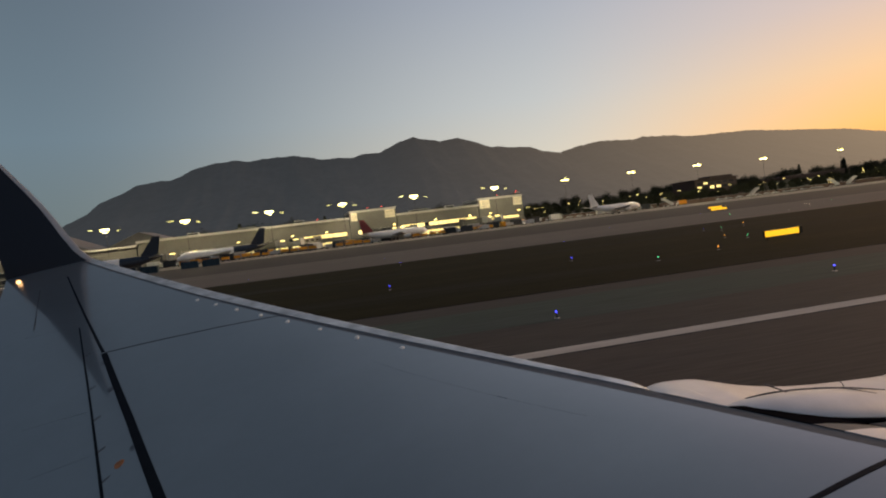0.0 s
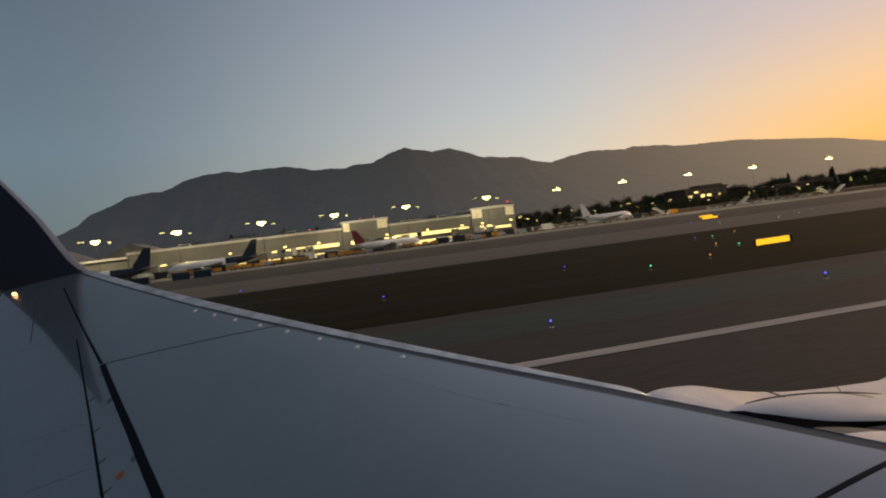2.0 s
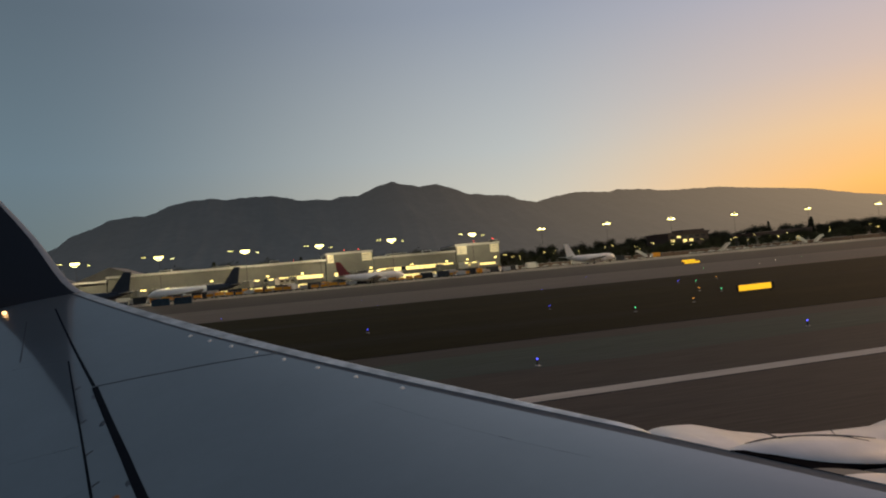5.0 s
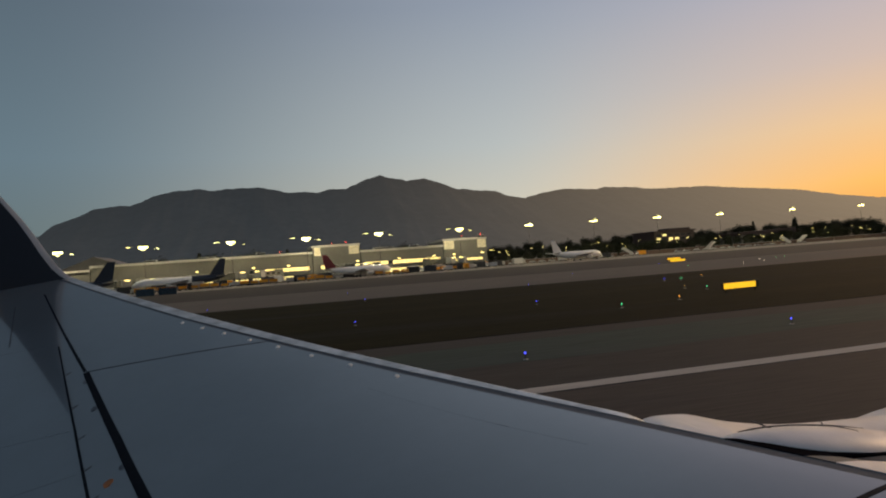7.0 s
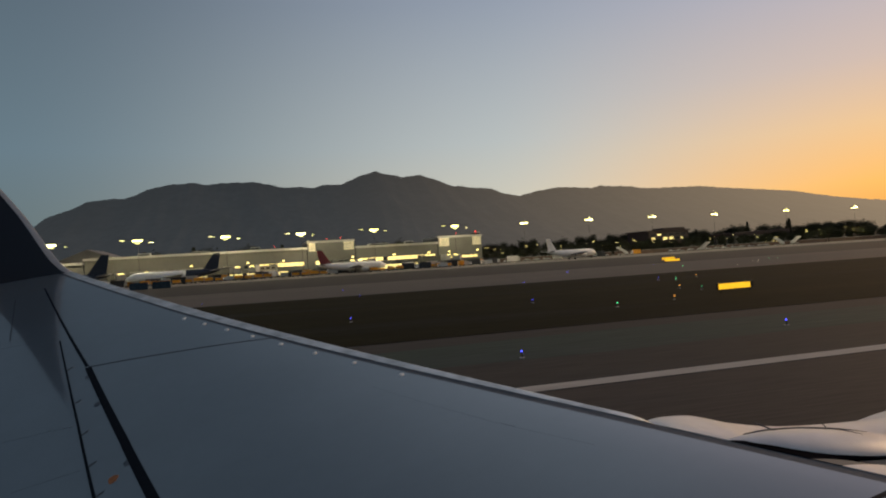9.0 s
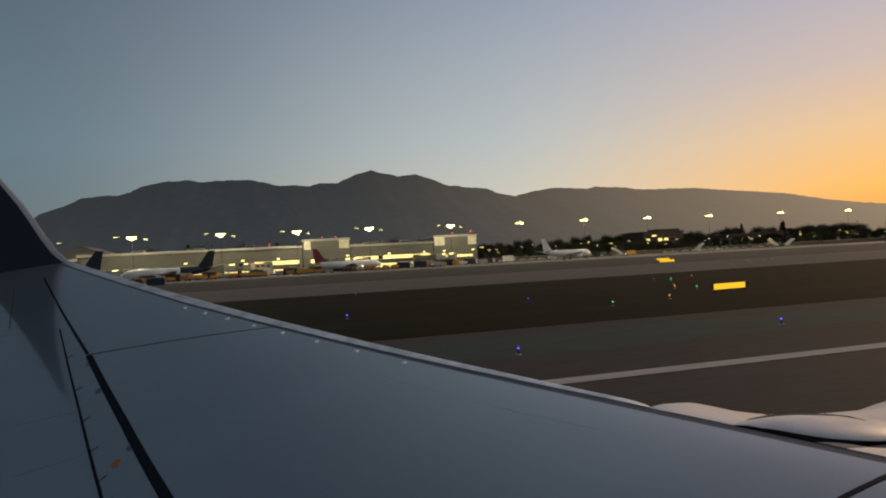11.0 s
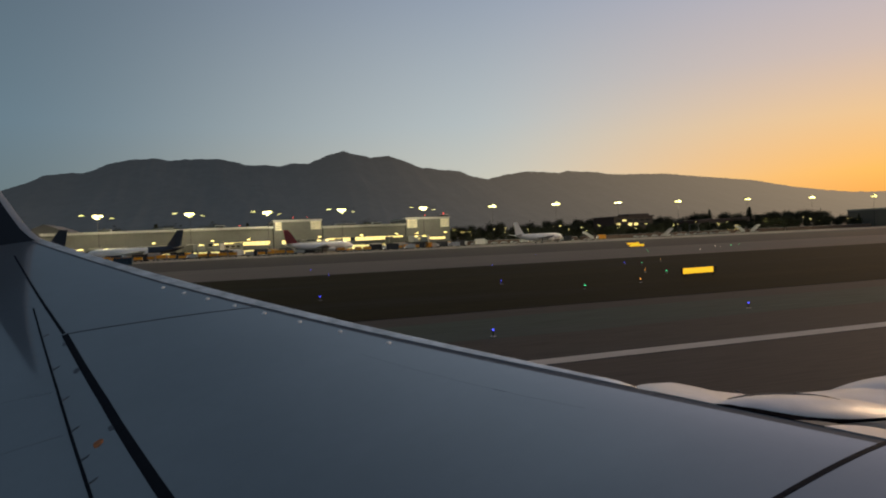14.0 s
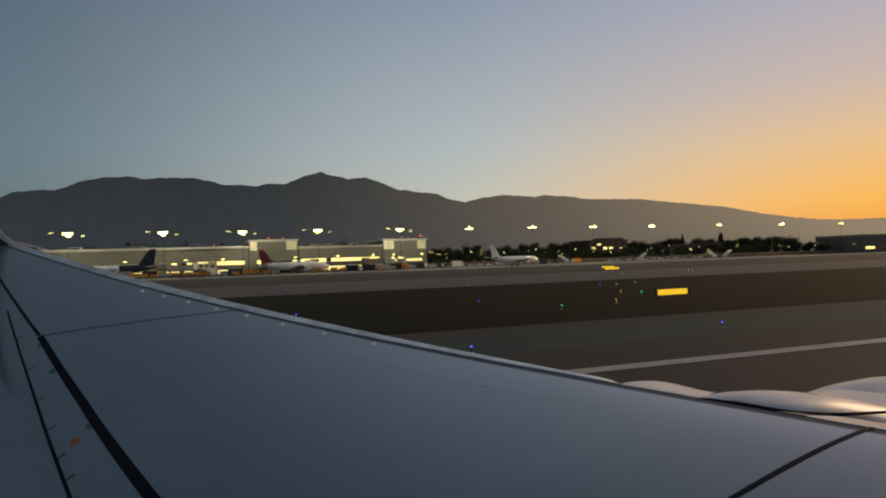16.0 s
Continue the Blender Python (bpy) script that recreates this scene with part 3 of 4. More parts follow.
# ---------------------------------------------------------------- floodlight masts
def floodlight_mast(height, wings):
    """A mast with a cluster of lamps; some carry smaller lamps out on a crossarm."""
    t = thing("floodlight_mast", "tall grey floodlight mast with lit lamps over the apron" if wings else "tall floodlight mast with one lit lamp cluster", "floodlight", "apron floodlights")
    part("mast", tubed((0, 0, 0), (0, 0, height), 0.15, 0.06, 12), POLE, t)
    bm = bmesh.new()
    if wings:
        box(bm, -7.6, 7.6, -0.04, 0.04, height - 0.05, height + 0.03)
    box(bm, -2.4, 2.2, -0.6, 0.6, height + 0.1, height + 0.2)
    part("crossarm", bm, POLE, t)
    # Heads are oversized so the lit glass imitates bloom around each lamp.
    heads = [(-1.25, 2.3, 1.15, 0.0), (1.05, 2.0, 1.0, 0.0), (-0.1, 2.2, 0.35, 1.6)] if wings else [(-1.45, 2.8, 0.60, 0.25), (1.15, 2.2, 0.95, 0.0), (0.3, 0.9, 0.30, -0.85)]
    if wings:
        heads += [(-7.0, 2.4, 0.20, 0.0), (6.0, 1.7, 0.20, 1.5)]
    for x, w, h, drop in heads:
        top = height - 0.15 - drop
        ob = part("lamp_head", boxed(x - w / 2, x + w / 2, -0.62, -0.2, top - h, top, 0.05), POLE, t)
        part("lamp_glass", boxed(x - w / 2 + 0.04, x + w / 2 - 0.04, -0.66, -0.624, top - h + 0.03, top - 0.03), LAMP, ob, "glaring warm white lamp glass")
        if abs(x) > 3 and drop:
            part("hanger", boxed(x - 0.04, x + 0.04, -0.45, -0.37, top, height), POLE, t)
    return t


MASTS = [-136, -96, -57, -16, 22, 60, 106, 149, 188, 232, 279, 330, 388, 450]
kinds = {}
for i, x in enumerate(MASTS):
    y = 352 + (0, 3, -2)[i % 3]
    wings = x < 120
    m = pose(x, y, 0.03, rz=3 * (i % 4) - 4)
    if wings in kinds:
        copy_thing(kinds[wings], m)
    else:
        kinds[wings] = floodlight_mast(22.8, wings)
        kinds[wings].matrix_basis = m
    if i < 13:
        l = new("apron_lamp", bpy.data.lights.new("apron_lamp", "POINT"))
        l.data.energy, l.data.color, l.data.shadow_soft_size = 13000, (1.0, 0.86, 0.54), 0.6
        l.location = (x, y - 9.0, 20.5)


# ---------------------------------------------------------------- terminal
FRONT = 360.0


def terminal_block(x0, x1, deep, h, label, rows=(), band=None, lit_ends=(), eave=0.0, mullion=2.6):
    """A flat-roofed block. rows: storeys of windows as (from, to, share lit, first x, last x); lit_ends: glowing panels
    for lamp-lit wall as (first x, last x, from, to).
    """
    b = thing("terminal_building", label, "building", "terminal buildings")
    y0, y1 = FRONT, FRONT + deep
    part("wall", boxed(x0, x1, y0, y1, 0.0, h - 1.2), WALLC, b)
    part("roof", boxed(x0 - 0.3, x1 + 0.3, y0 - 0.5 - eave, y1 + 0.4, h - 1.2, h, 0.1), ROOFC, b, "pale flat roof edge")
    rg = random.Random(int(x0 * 10 + h))
    for lo, hi, lit, xa, xb in rows:
        x, on = xa, True
        while x < xb - 1.0:
            w = min(mullion, xb - x)
            if rg.random() < 0.35:
                on = rg.random() < lit
            win = part("window", boxed(x, x + w - 0.22, y0 - 0.06, y0 - 0.02, lo, hi), LITW if on else DARKW, b, "lit yellow window" if on else "dark window")
            part("window_frame", boxed(x - 0.08, x + w - 0.14, y0 - 0.12, y0 - 0.065, hi, hi + 0.16), METAL, win)
            x += w
        part("sill_ledge", boxed(xa - 0.4, xb + 0.4, y0 - 0.45, y0 - 0.004, lo - 0.32, lo - 0.08), ROOFC, b)
    # Glowing panels stand in for wall corners lit by lamps.
    for xa, xb, lo, hi in lit_ends:
        part("stair_glazing", boxed(xa, xb, y0 - 0.07, y0 - 0.02, lo, hi), UPLIT, b, "glowing panel standing in for lamp light on the wall")
        for k in range(1, 4):
            z = lo + (hi - lo) * k / 4
            part("glazing_bar", boxed(xa, xb, y0 - 0.11, y0 - 0.075, z - 0.08, z + 0.08), METAL, b)
    if band:
        part("glazing_band", boxed(band[0], band[1], y0 - 0.07, y0 - 0.02, band[2], band[3]), DARKW, b, "long dark glazing band")
        part("canopy", boxed(band[0] - 1, band[1] + 1, y0 - 1.8, y0 - 0.004, band[3] + 0.1, band[3] + 0.45, 0.05), ROOFC, b, "thin canopy over the glazing")
    return b


terminal_block(-190, -84, 40, 13.2, "low beige terminal wing with a dark glazing band", [(1.2, 3.2, 0.4, -150, -90)], (-150, -96, 4.4, 6.6), eave=1.2)
terminal_block(-83.5, 24.6, 42, 15.0, "long pale terminal concourse with lit windows", [(5.4, 7.2, 0.85, -8, 23), (1.0, 2.8, 0.6, -52, 22)], (-62, -12, 4.2, 6.6), eave=1.0)
terminal_block(25, 50.5, 36, 18.2, "tall beige block between two concourses", [(5.4, 7.2, 0.7, 29, 48)], None, [(25.8, 29.2, 12.6, 17.0), (44.5, 50.0, 12.6, 17.0)])
terminal_block(51, 97.5, 40, 14.2, "two-storey terminal concourse with bright windows", [(5.6, 7.4, 0.85, 53, 96), (0.9, 3.1, 1.0, 56, 95)], None, eave=0.8)
terminal_block(98, 124, 36, 17.4, "tall beige block at the end of the terminal", [(4.6, 5.8, 0.25, 103, 122)], None, [(98.6, 104.5, 11.5, 16.2), (118.5, 123.6, 11.5, 16.2)])
terminal_block(478, 560, 40, 14.0, "pale low terminal building beyond the car park", [(2.6, 4.6, 0.5, 482, 556)])

for x in (-120, -78, -34, -6, 12, 33, 49, 72, 92, 104, 121):
    lampbox = thing("wall_lamp", "bright yellowish floodlight on the terminal wall", "wall lamp", "terminal wall lamps", at=(x, FRONT - 0.7, 8.4))
    part("bracket", boxed(-0.1, 0.1, 0.0, 0.69, 0, 0.15), METAL, lampbox)
    part("lamp_glass", boxed(-0.7, 0.7, -0.2, 0, -0.25, 0.25, 0.04), LAMPS, lampbox)

for x, y, z in ((8, 366, 15.0), (36, 366, 18.2), (44, 368, 18.2), (111, 366, 17.4)):
    o = thing("obstruction_light", "small red obstruction light on a roof", "warning light", "roof warning lights", at=(x, y, z))
    part("stem", tubed((0, 0, 0), (0, 0, 0.9), 0.06, 0.05, 8), POLE, o)
    part("lens", tubed((0, 0, 0.9), (0, 0, 1.4), 0.17, 0.11, 10), RED, o, smooth=True)

for x, w, h in ((-58, 6, 1.5), (-30, 9, 1.2), (-2, 5, 1.8), (66, 12, 1.3), (84, 5, 1.6)):
    r = thing("roof_unit", "grey ventilation unit on the terminal roof", "roof unit", "roof ventilation units", at=(x, FRONT + 14, 15.0 if x < 24 else 14.2))
    part("casing", boxed(-w / 2, w / 2, -1.5, 1.5, 0, h, 0.06), METAL, r)
    part("louvre", boxed(-w / 2 + 0.3, w / 2 - 0.3, -1.56, -1.504, 0.3, h - 0.3), DARKW, r)


def jet_bridge(x, y, turn, length):
    b = thing("jet_bridge", "beige boxy boarding bridge on wheeled legs", "boarding bridge", "boarding bridges")
    part("tunnel", boxed(-1.5, 1.5, -length, 0, 3.6, 6.4, 0.1), WALLC, b)
    part("cab", boxed(-2.1, 2.1, -length - 4, -length, 3.4, 6.8, 0.15), METAL, b)
    part("rotunda", tubed((0, 1.5, 0), (0, 1.5, 7.0), 2.3, 2.3, 18), WALLC, b)
    for s in (-1.2, 1.2):
        part("leg", boxed(s - 0.2, s + 0.2, -length + 2, -length + 2.5, 0.3, 3.6), POLE, b)
        part("wheel", tubed((s - 0.2, -length + 2.25, 0.5), (s + 0.2, -length + 2.25, 0.5), 0.5, 0.5, 14), TYRE, b)
    for k in range(3):
        part("side_window", boxed(1.5, 1.54, -length + 2 + 5 * k, -length + 5 + 5 * k, 4.6, 5.6), DARKW, b)
    part("bridge_lamp", boxed(-1.2, 1.2, -length - 4.2, -length - 4.0, 6.2, 6.6), LAMPS, b, "lit lamp over the bridge cab")
    b.matrix_basis = pose(x, y, 0.03, rz=turn)
    return b


for x, turn, ln in ((-70, 20, 17), (-44, -24, 16), (-20, 30, 14), (6, -32, 15), (40, 38, 13), (58, -40, 14), (88, 35, 14), (108, -20, 12)):
    jet_bridge(x, FRONT - 3.9, turn, ln)


# ---------------------------------------------------------------- parked airliners
def airliner(x, y, turn, length, tail_mat, label, dark_rear=False):
    a = thing("parked_airliner", label, "airliner", "parked airliners")
    k = length / 40.0
    r = 2.15 * k
    prof = [(0, 0.06, -0.35), (0.02, 0.42, -0.25), (0.05, 0.70, -0.12), (0.10, 0.93, -0.03), (0.16, 1.0, 0), (0.62, 1.0, 0), (0.75, 0.86, 0.13), (0.88, 0.55, 0.38), (0.97, 0.22, 0.62), (1.0, 0.08, 0.7)]

    def hull(rows):
        return rings(bmesh.new(), [[(-f * length, r * s * math.cos(t), 3.9 * k + r * dz + r * s * math.sin(t)) for t in np.linspace(0, 2 * math.pi, 20, endpoint=False)] for f, s, dz in rows])

    part("fuselage", hull(prof[:6] if dark_rear else prof), JETW, a, "white fuselage", smooth=True)
    if dark_rear:
        part("rear_fuselage", hull(prof[5:]), tail_mat, a, "dark rear fuselage", smooth=True)

    def plate(name, pts, th, mat, vertical=False, tag=""):
        lo, hi = [], []
        for p in pts:
            d = Vector((0, th, 0)) if vertical else Vector((0, 0, th))
            lo.append(Vector(p) * k - d * k), hi.append(Vector(p) * k + d * k)
        part(name, rings(bmesh.new(), [lo, hi]), mat, a, tag)

    L = length / k
    plate("tail_fin", [(-L * 0.80, 0, 5.6), (-L * 0.93, 0, 13.2), (-L * 1.0, 0, 13.2), (-L * 0.965, 0, 5.6)], 0.16, tail_mat, True, "tall swept tail fin")
    for s in (-1, 1):
        plate("wing", [(-L * 0.34, s * 1.6, 3.0), (-L * 0.55, s * 16.5, 4.3), (-L * 0.585, s * 16.5, 4.3), (-L * 0.56, s * 1.6, 3.0)], 0.2, METAL)
        plate("tailplane", [(-L * 0.87, s * 0.5, 5.2), (-L * 0.965, s * 6.4, 5.8), (-L * 1.0, s * 6.4, 5.8), (-L * 0.97, s * 0.5, 5.2)], 0.1, METAL)
        part("engine", rings(bmesh.new(), [[((-L * 0.33 - q) * k, (s * 5.6 + e * math.cos(t)) * k, (2.0 + e * math.sin(t)) * k) for t in np.linspace(0, 2 * math.pi, 16, endpoint=False)] for q, e in ((0, 0.9), (0.4, 1.08), (2.4, 1.05), (4.2, 0.6))]), VANW, a, smooth=True)
        part("main_wheel", tubed((-L * 0.50 * k, (s * 2.9 - 0.5) * k, 0.6 * k), (-L * 0.50 * k, (s * 2.9 + 0.5) * k, 0.6 * k), 0.6 * k, 0.6 * k, 16), TYRE, a)
        part("gear_leg", tubed((-L * 0.50 * k, s * 2.9 * k, 0.6 * k), (-L * 0.48 * k, s * 2.6 * k, 3.0 * k), 0.16, 0.18, 8), POLE, a)
    part("nose_wheel", tubed((-L * 0.10 * k, -0.35 * k, 0.45 * k), (-L * 0.10 * k, 0.35 * k, 0.45 * k), 0.45 * k, 0.45 * k, 14), TYRE, a)
    part("nose_leg", tubed((-L * 0.10 * k, 0, 0.45 * k), (-L * 0.10 * k, 0, 2.2 * k), 0.12, 0.14, 8), POLE, a)
    part("cockpit_window", boxed(-L * 0.048 * k, -L * 0.026 * k, -0.9 * k, 0.9 * k, 4.45 * k, 4.9 * k, 0.1), DARKW, a)
    a.matrix_basis = pose(x, y, 0.05, rz=turn)
    return a


airliner(-104, 296, 187, 44, JETB, "white freighter airliner with dark blue tail on the apron", True)
airliner(-60, 330, 187, 42, JETB, "white freighter airliner with dark rear fuselage parked beyond", True)
airliner(62, 331, 12, 36, JETR, "pale airliner with dark red tail at its gate")
airliner(176, 322, 15, 34, JETW, "white airliner with white tail on the apron")


# ---------------------------------------------------------------- vehicles and containers on the apron
def apron_van(paint, label, long=5.2, tall=2.4):
    v = thing("service_van", label, "ground vehicle", "apron vehicles")
    part("body", boxed(-long / 2, long / 2 - 1.5, -1.0, 1.0, 0.45, tall, 0.12), paint, v)
    part("cab", boxed(long / 2 - 1.48, long / 2, -0.98, 0.98, 0.45, tall * 0.8, 0.18), VANW, v)
    part("windscreen", boxed(long / 2 - 0.7, long / 2 + 0.02, -0.8, 0.8, tall * 0.5, tall * 0.72, 0.03), DARKW, v)
    for x in (-long / 2 + 0.9, long / 2 - 0.9):
        for s in (-0.85, 0.85):
            part("wheel", tubed((x, s - 0.13, 0.42), (x, s + 0.13, 0.42), 0.42, 0.42, 14), TYRE, v)
    for s in (-0.6, 0.6):
        part("headlight", boxed(long / 2 + 0.001, long / 2 + 0.06, s - 0.16, s + 0.16, 0.8, 1.0), WHITEL, v)
    return v


def baggage_tug():
    v = thing("baggage_cart", "orange baggage cart under the apron lights", "baggage cart", "baggage carts")
    part("bed", boxed(-1.6, 1.6, -0.8, 0.8, 0.5, 0.68, 0.03), METAL, v)
    part("load", boxed(-1.45, 1.45, -0.72, 0.72, 0.684, 1.7, 0.08), VANO, v, "orange covered load")
    part("canopy", boxed(-1.6, 1.6, -0.85, 0.85, 1.95, 2.03, 0.03), METAL, v)
    for x in (-1.5, 1.5):
        for s in (-0.75, 0.75):
            part("post", boxed(x - 0.04, x + 0.04, s - 0.04, s + 0.04, 0.68, 1.95), METAL, v)
            part("wheel", tubed((x * 0.7, s - 0.09, 0.26), (x * 0.7, s + 0.09, 0.26), 0.26, 0.26, 12), TYRE, v)
    return v


def container():
    c = thing("cargo_container", "dark blue cargo container in a row on the apron", "container", "cargo containers")
    part("shell", boxed(-3, 3, -1.2, 1.2, 0.0, 2.5, 0.06), CONT, c)
    for i in range(9):
        part("rib", boxed(-2.8 + 0.7 * i - 0.06, -2.8 + 0.7 * i + 0.06, -1.26, -1.204, 0.15, 2.35), CONT, c)
    return c


rng = random.Random(5)
DARKV = material("dark_vehicle_paint", (0.025, 0.027, 0.03), 0.5, spread=0.4, grain=0.1, stain=0.15)
protos = [apron_van(VANW, "white service van on the apron"), apron_van(VANW, "white catering truck beside the terminal", 7.5, 3.6), apron_van(VANO, "orange service truck lit by floodlights", 6.0, 2.9), apron_van(DARKV, "dark equipment truck parked on the apron", 8.0, 3.2)]
for n, p in enumerate(protos):
    p.matrix_basis = pose((-6, 76, 116, 44)[n], 336 + 3 * n, 0.03, rz=20 * n)
for i in range(46):
    x = -84 + 5.0 * i if i < 42 else 140 + 26 * (i - 42)
    copy_thing(protos[(0, 3, 1, 0, 3, 2, 0, 3)[i % 8]], pose(x + rng.uniform(-2, 2), rng.uniform(322, 350) if x < 128 else 348, 0.03, rz=rng.choice((0, 180, 90, 12, 170))))
cart = baggage_tug()
cart.matrix_basis = pose(-30, 344, 0.03, rz=5)
for i in range(24):
    g = (-52, -34, -12, 14, 52, 78)[i // 4]
    copy_thing(cart, pose(g + 4.4 * (i % 4) + 2, 319 + (i // 4) * 3 % 8, 0.03, rz=rng.uniform(-6, 6)) @ Matrix.Scale(rng.uniform(1.0, 1.5), 4))
crate = container()
crate.matrix_basis = pose(-86, 252, 0.004)
for i in range(6):
    copy_thing(crate, pose(-78 + 7.6 * i + (6 if i > 3 else 0), 252 + rng.uniform(-1, 1), 0.004, rz=rng.uniform(-2, 2)))


# ---------------------------------------------------------------- hangars and control tower
def gable_hangar(x0, x1, y0, y1, eave, ridge):
    h = thing("hangar", "large pale gabled hangar with lit doors", "hangar", "hangars")
    xm = (x0 + x1) / 2
    part("wall", boxed(x0, x1, y0, y1, 0, eave), WALLC, h)
    rings_bm = rings(bmesh.new(), [[(x0 - 0.8, y, eave), (x1 + 0.8, y, eave), (x1 + 0.8, y, eave + 0.5), (xm, y, ridge), (x0 - 0.8, y, eave + 0.5)] for y in (y0 - 0.6, y1 + 0.6)])
    part("roof", rings_bm, HANGR, h, "pale sheet metal gable")
    for i in range(6):
        a = x0 + 2 + (x1 - x0 - 4) / 6 * i
        part("door_leaf", boxed(a, a + (x1 - x0 - 4) / 6 - 0.3, y0 - 0.12, y0 - 0.02, 0.1, eave - 2), LITW if i % 3 != 1 else WALLC, h, "lit sliding door leaf" if i % 3 != 1 else "")
    return h


gable_hangar(-172, -122, 415, 460, 14.0, 26.0)
gable_hangar(-116, -74, 418, 460, 13.0, 22.0)


def office_block():
    h = thing("office_building", "dark two-storey office building among the trees", "building")
    part("wall", boxed(268, 301, 412, 440, 0, 14.6), BROWN, h)
    part("roof", boxed(267, 302, 411, 441, 14.6, 15.4, 0.08), BROWN, h, "dark flat roof")
    part("roof_room", boxed(283, 301, 416, 430, 15.4, 17.0, 0.08), BROWN, h)
    for k, x in enumerate((270, 275, 280, 285, 290, 295)):
        part("window", boxed(x, x + 3.2, 411.92, 411.98, 8.6, 10.2), LITW if k in (0, 2, 3) else DARKW, h, "lit window" if k in (0, 2, 3) else "dark window")
        part("window", boxed(x, x + 3.2, 411.92, 411.98, 11.6, 12.8), LITW if k == 1 else DARKW, h, "lit window" if k == 1 else "dark window")
    return h


office_block()


def brown_hangar():
    h = thing("hangar", "low hangar with a dark brown roof and pale wall", "hangar", "hangars")
    part("wall", boxed(356, 404, 430, 458, 0, 8.2), WALLC, h)
    part("roof", rings(bmesh.new(), [[(354, y, 8.2), (406, y, 8.2), (406, y, 12.0), (354, y, 10.8)] for y in (428, 460)]), BROWN, h, "dark brown sloping roof")
    # Glowing door added to brighten a wall the floodlights don't reach.
    part("door", boxed(384, 400, 429.9, 429.98, 0.1, 5.8), LITW, h, "glowing door panel added to brighten the dark wall")
    for x in (360, 368, 376):
        part("wall_lamp", boxed(x - 0.5, x + 0.5, 429.6, 429.98, 6.2, 6.7), LAMPS, h, "lit wall lamp")
    return h


brown_hangar()


def control_tower(x, y):
    t = thing("control_tower", "slim pale control tower with red top light", "control tower")
    part("shaft", rings(bmesh.new(), [[(x + r * math.cos(a), y + r * math.sin(a), z) for a in np.linspace(0, 2 * math.pi, 12, endpoint=False)] for z, r in ((0, 2.0), (17, 1.6), (18.5, 2.6))]), WALLC, t)
    part("cab_glass", tubed((x, y, 18.5), (x, y, 21.0), 2.5, 2.9, 12), DARKW, t)
    part("cab_roof", tubed((x, y, 21.0), (x, y, 21.6), 3.1, 2.8, 12), ROOFC, t)
    part("top_light", tubed((x, y, 21.6), (x, y, 22.6), 0.35, 0.2, 10), RED, t)
    return t


control_tower(146, 436)


# ---------------------------------------------------------------- trees
def tree_parts(seed, height, slim):
    rg = random.Random(seed)
    bm = bmesh.new()
    tube(bm, (0, 0, 0), (0, 0, height * 0.45), height * 0.028, height * 0.018, 8)
    limbs = []
    for i in range(6):
        a, z = i * 2.4 + rg.random(), height * (0.28 + 0.09 * i)
        q = (math.cos(a) * height * 0.20 * slim, math.sin(a) * height * 0.20 * slim, z + height * 0.16)
        tube(bm, (0, 0, z * 0.8), q, height * 0.014, height * 0.006, 6)
        limbs.append(q)
    trunk = mesh_of("trunk", bm, BARK)
    verts, faces = [], []
    for i in range(2000):
        if slim < 0.6:
            f = rg.random()
            z = height * (0.12 + 0.88 * f)
            rad = height * 0.30 * slim * (1 - f) ** 0.8 * math.sqrt(rg.random()) + 0.05
            a = rg.random() * 6.283
            c = Vector((rad * math.cos(a), rad * math.sin(a), z))
        else:
            q = rg.choice(limbs + [(0, 0, height * 0.82), (0.1 * height, 0, height * 0.72)])
            c = Vector(q) + Vector((rg.gauss(0, 1), rg.gauss(0, 1), rg.gauss(0, 0.75))) * height * 0.105
        s = height * rg.uniform(0.022, 0.050)
        n = len(verts)
        for k in range(3):
            verts.append(c + Vector((rg.uniform(-1, 1), rg.uniform(-1, 1), rg.uniform(-1, 1))) * s)
        faces.append((n, n + 1, n + 2))
    me = bpy.data.meshes.new("crown")
    me.from_pydata(verts, [], faces)
    me.materials.append(LEAF)
    return trunk, me


def tree(trunk, crown, label, m, name="tree"):
    t = thing(name, label, "tree", "airport trees")
    for nm, me in (("trunk", trunk), ("crown", crown)):
        o = new(nm, me)
        o.parent = t
    t.matrix_basis = m
    return t


round_kinds = [tree_parts(s, 10.0, 1.0) for s in (1, 2, 3)]
slim_kinds = [tree_parts(s, 10.0, 0.5) for s in (7, 8)]
# a few crowns behind the terminal
for x, y, h, slim in [(-66, 424, 18.5, 1), (-60, 426, 18, 0), (-38, 422, 20, 1), (-33, 425, 19, 0), (-9, 424, 18.5, 0), (14, 426, 19, 1), (60, 428, 17, 1), (76, 424, 17, 0), (90, 430, 18, 0)]:
    tr, cr = (slim_kinds if slim else round_kinds)[int(h) % 2]
    tree(tr, cr, "dark slim conifer behind the terminal" if slim else "dark leafy tree behind the terminal", pose(x, y, -0.02, rz=x) @ Matrix.Scale(h / 10, 4))
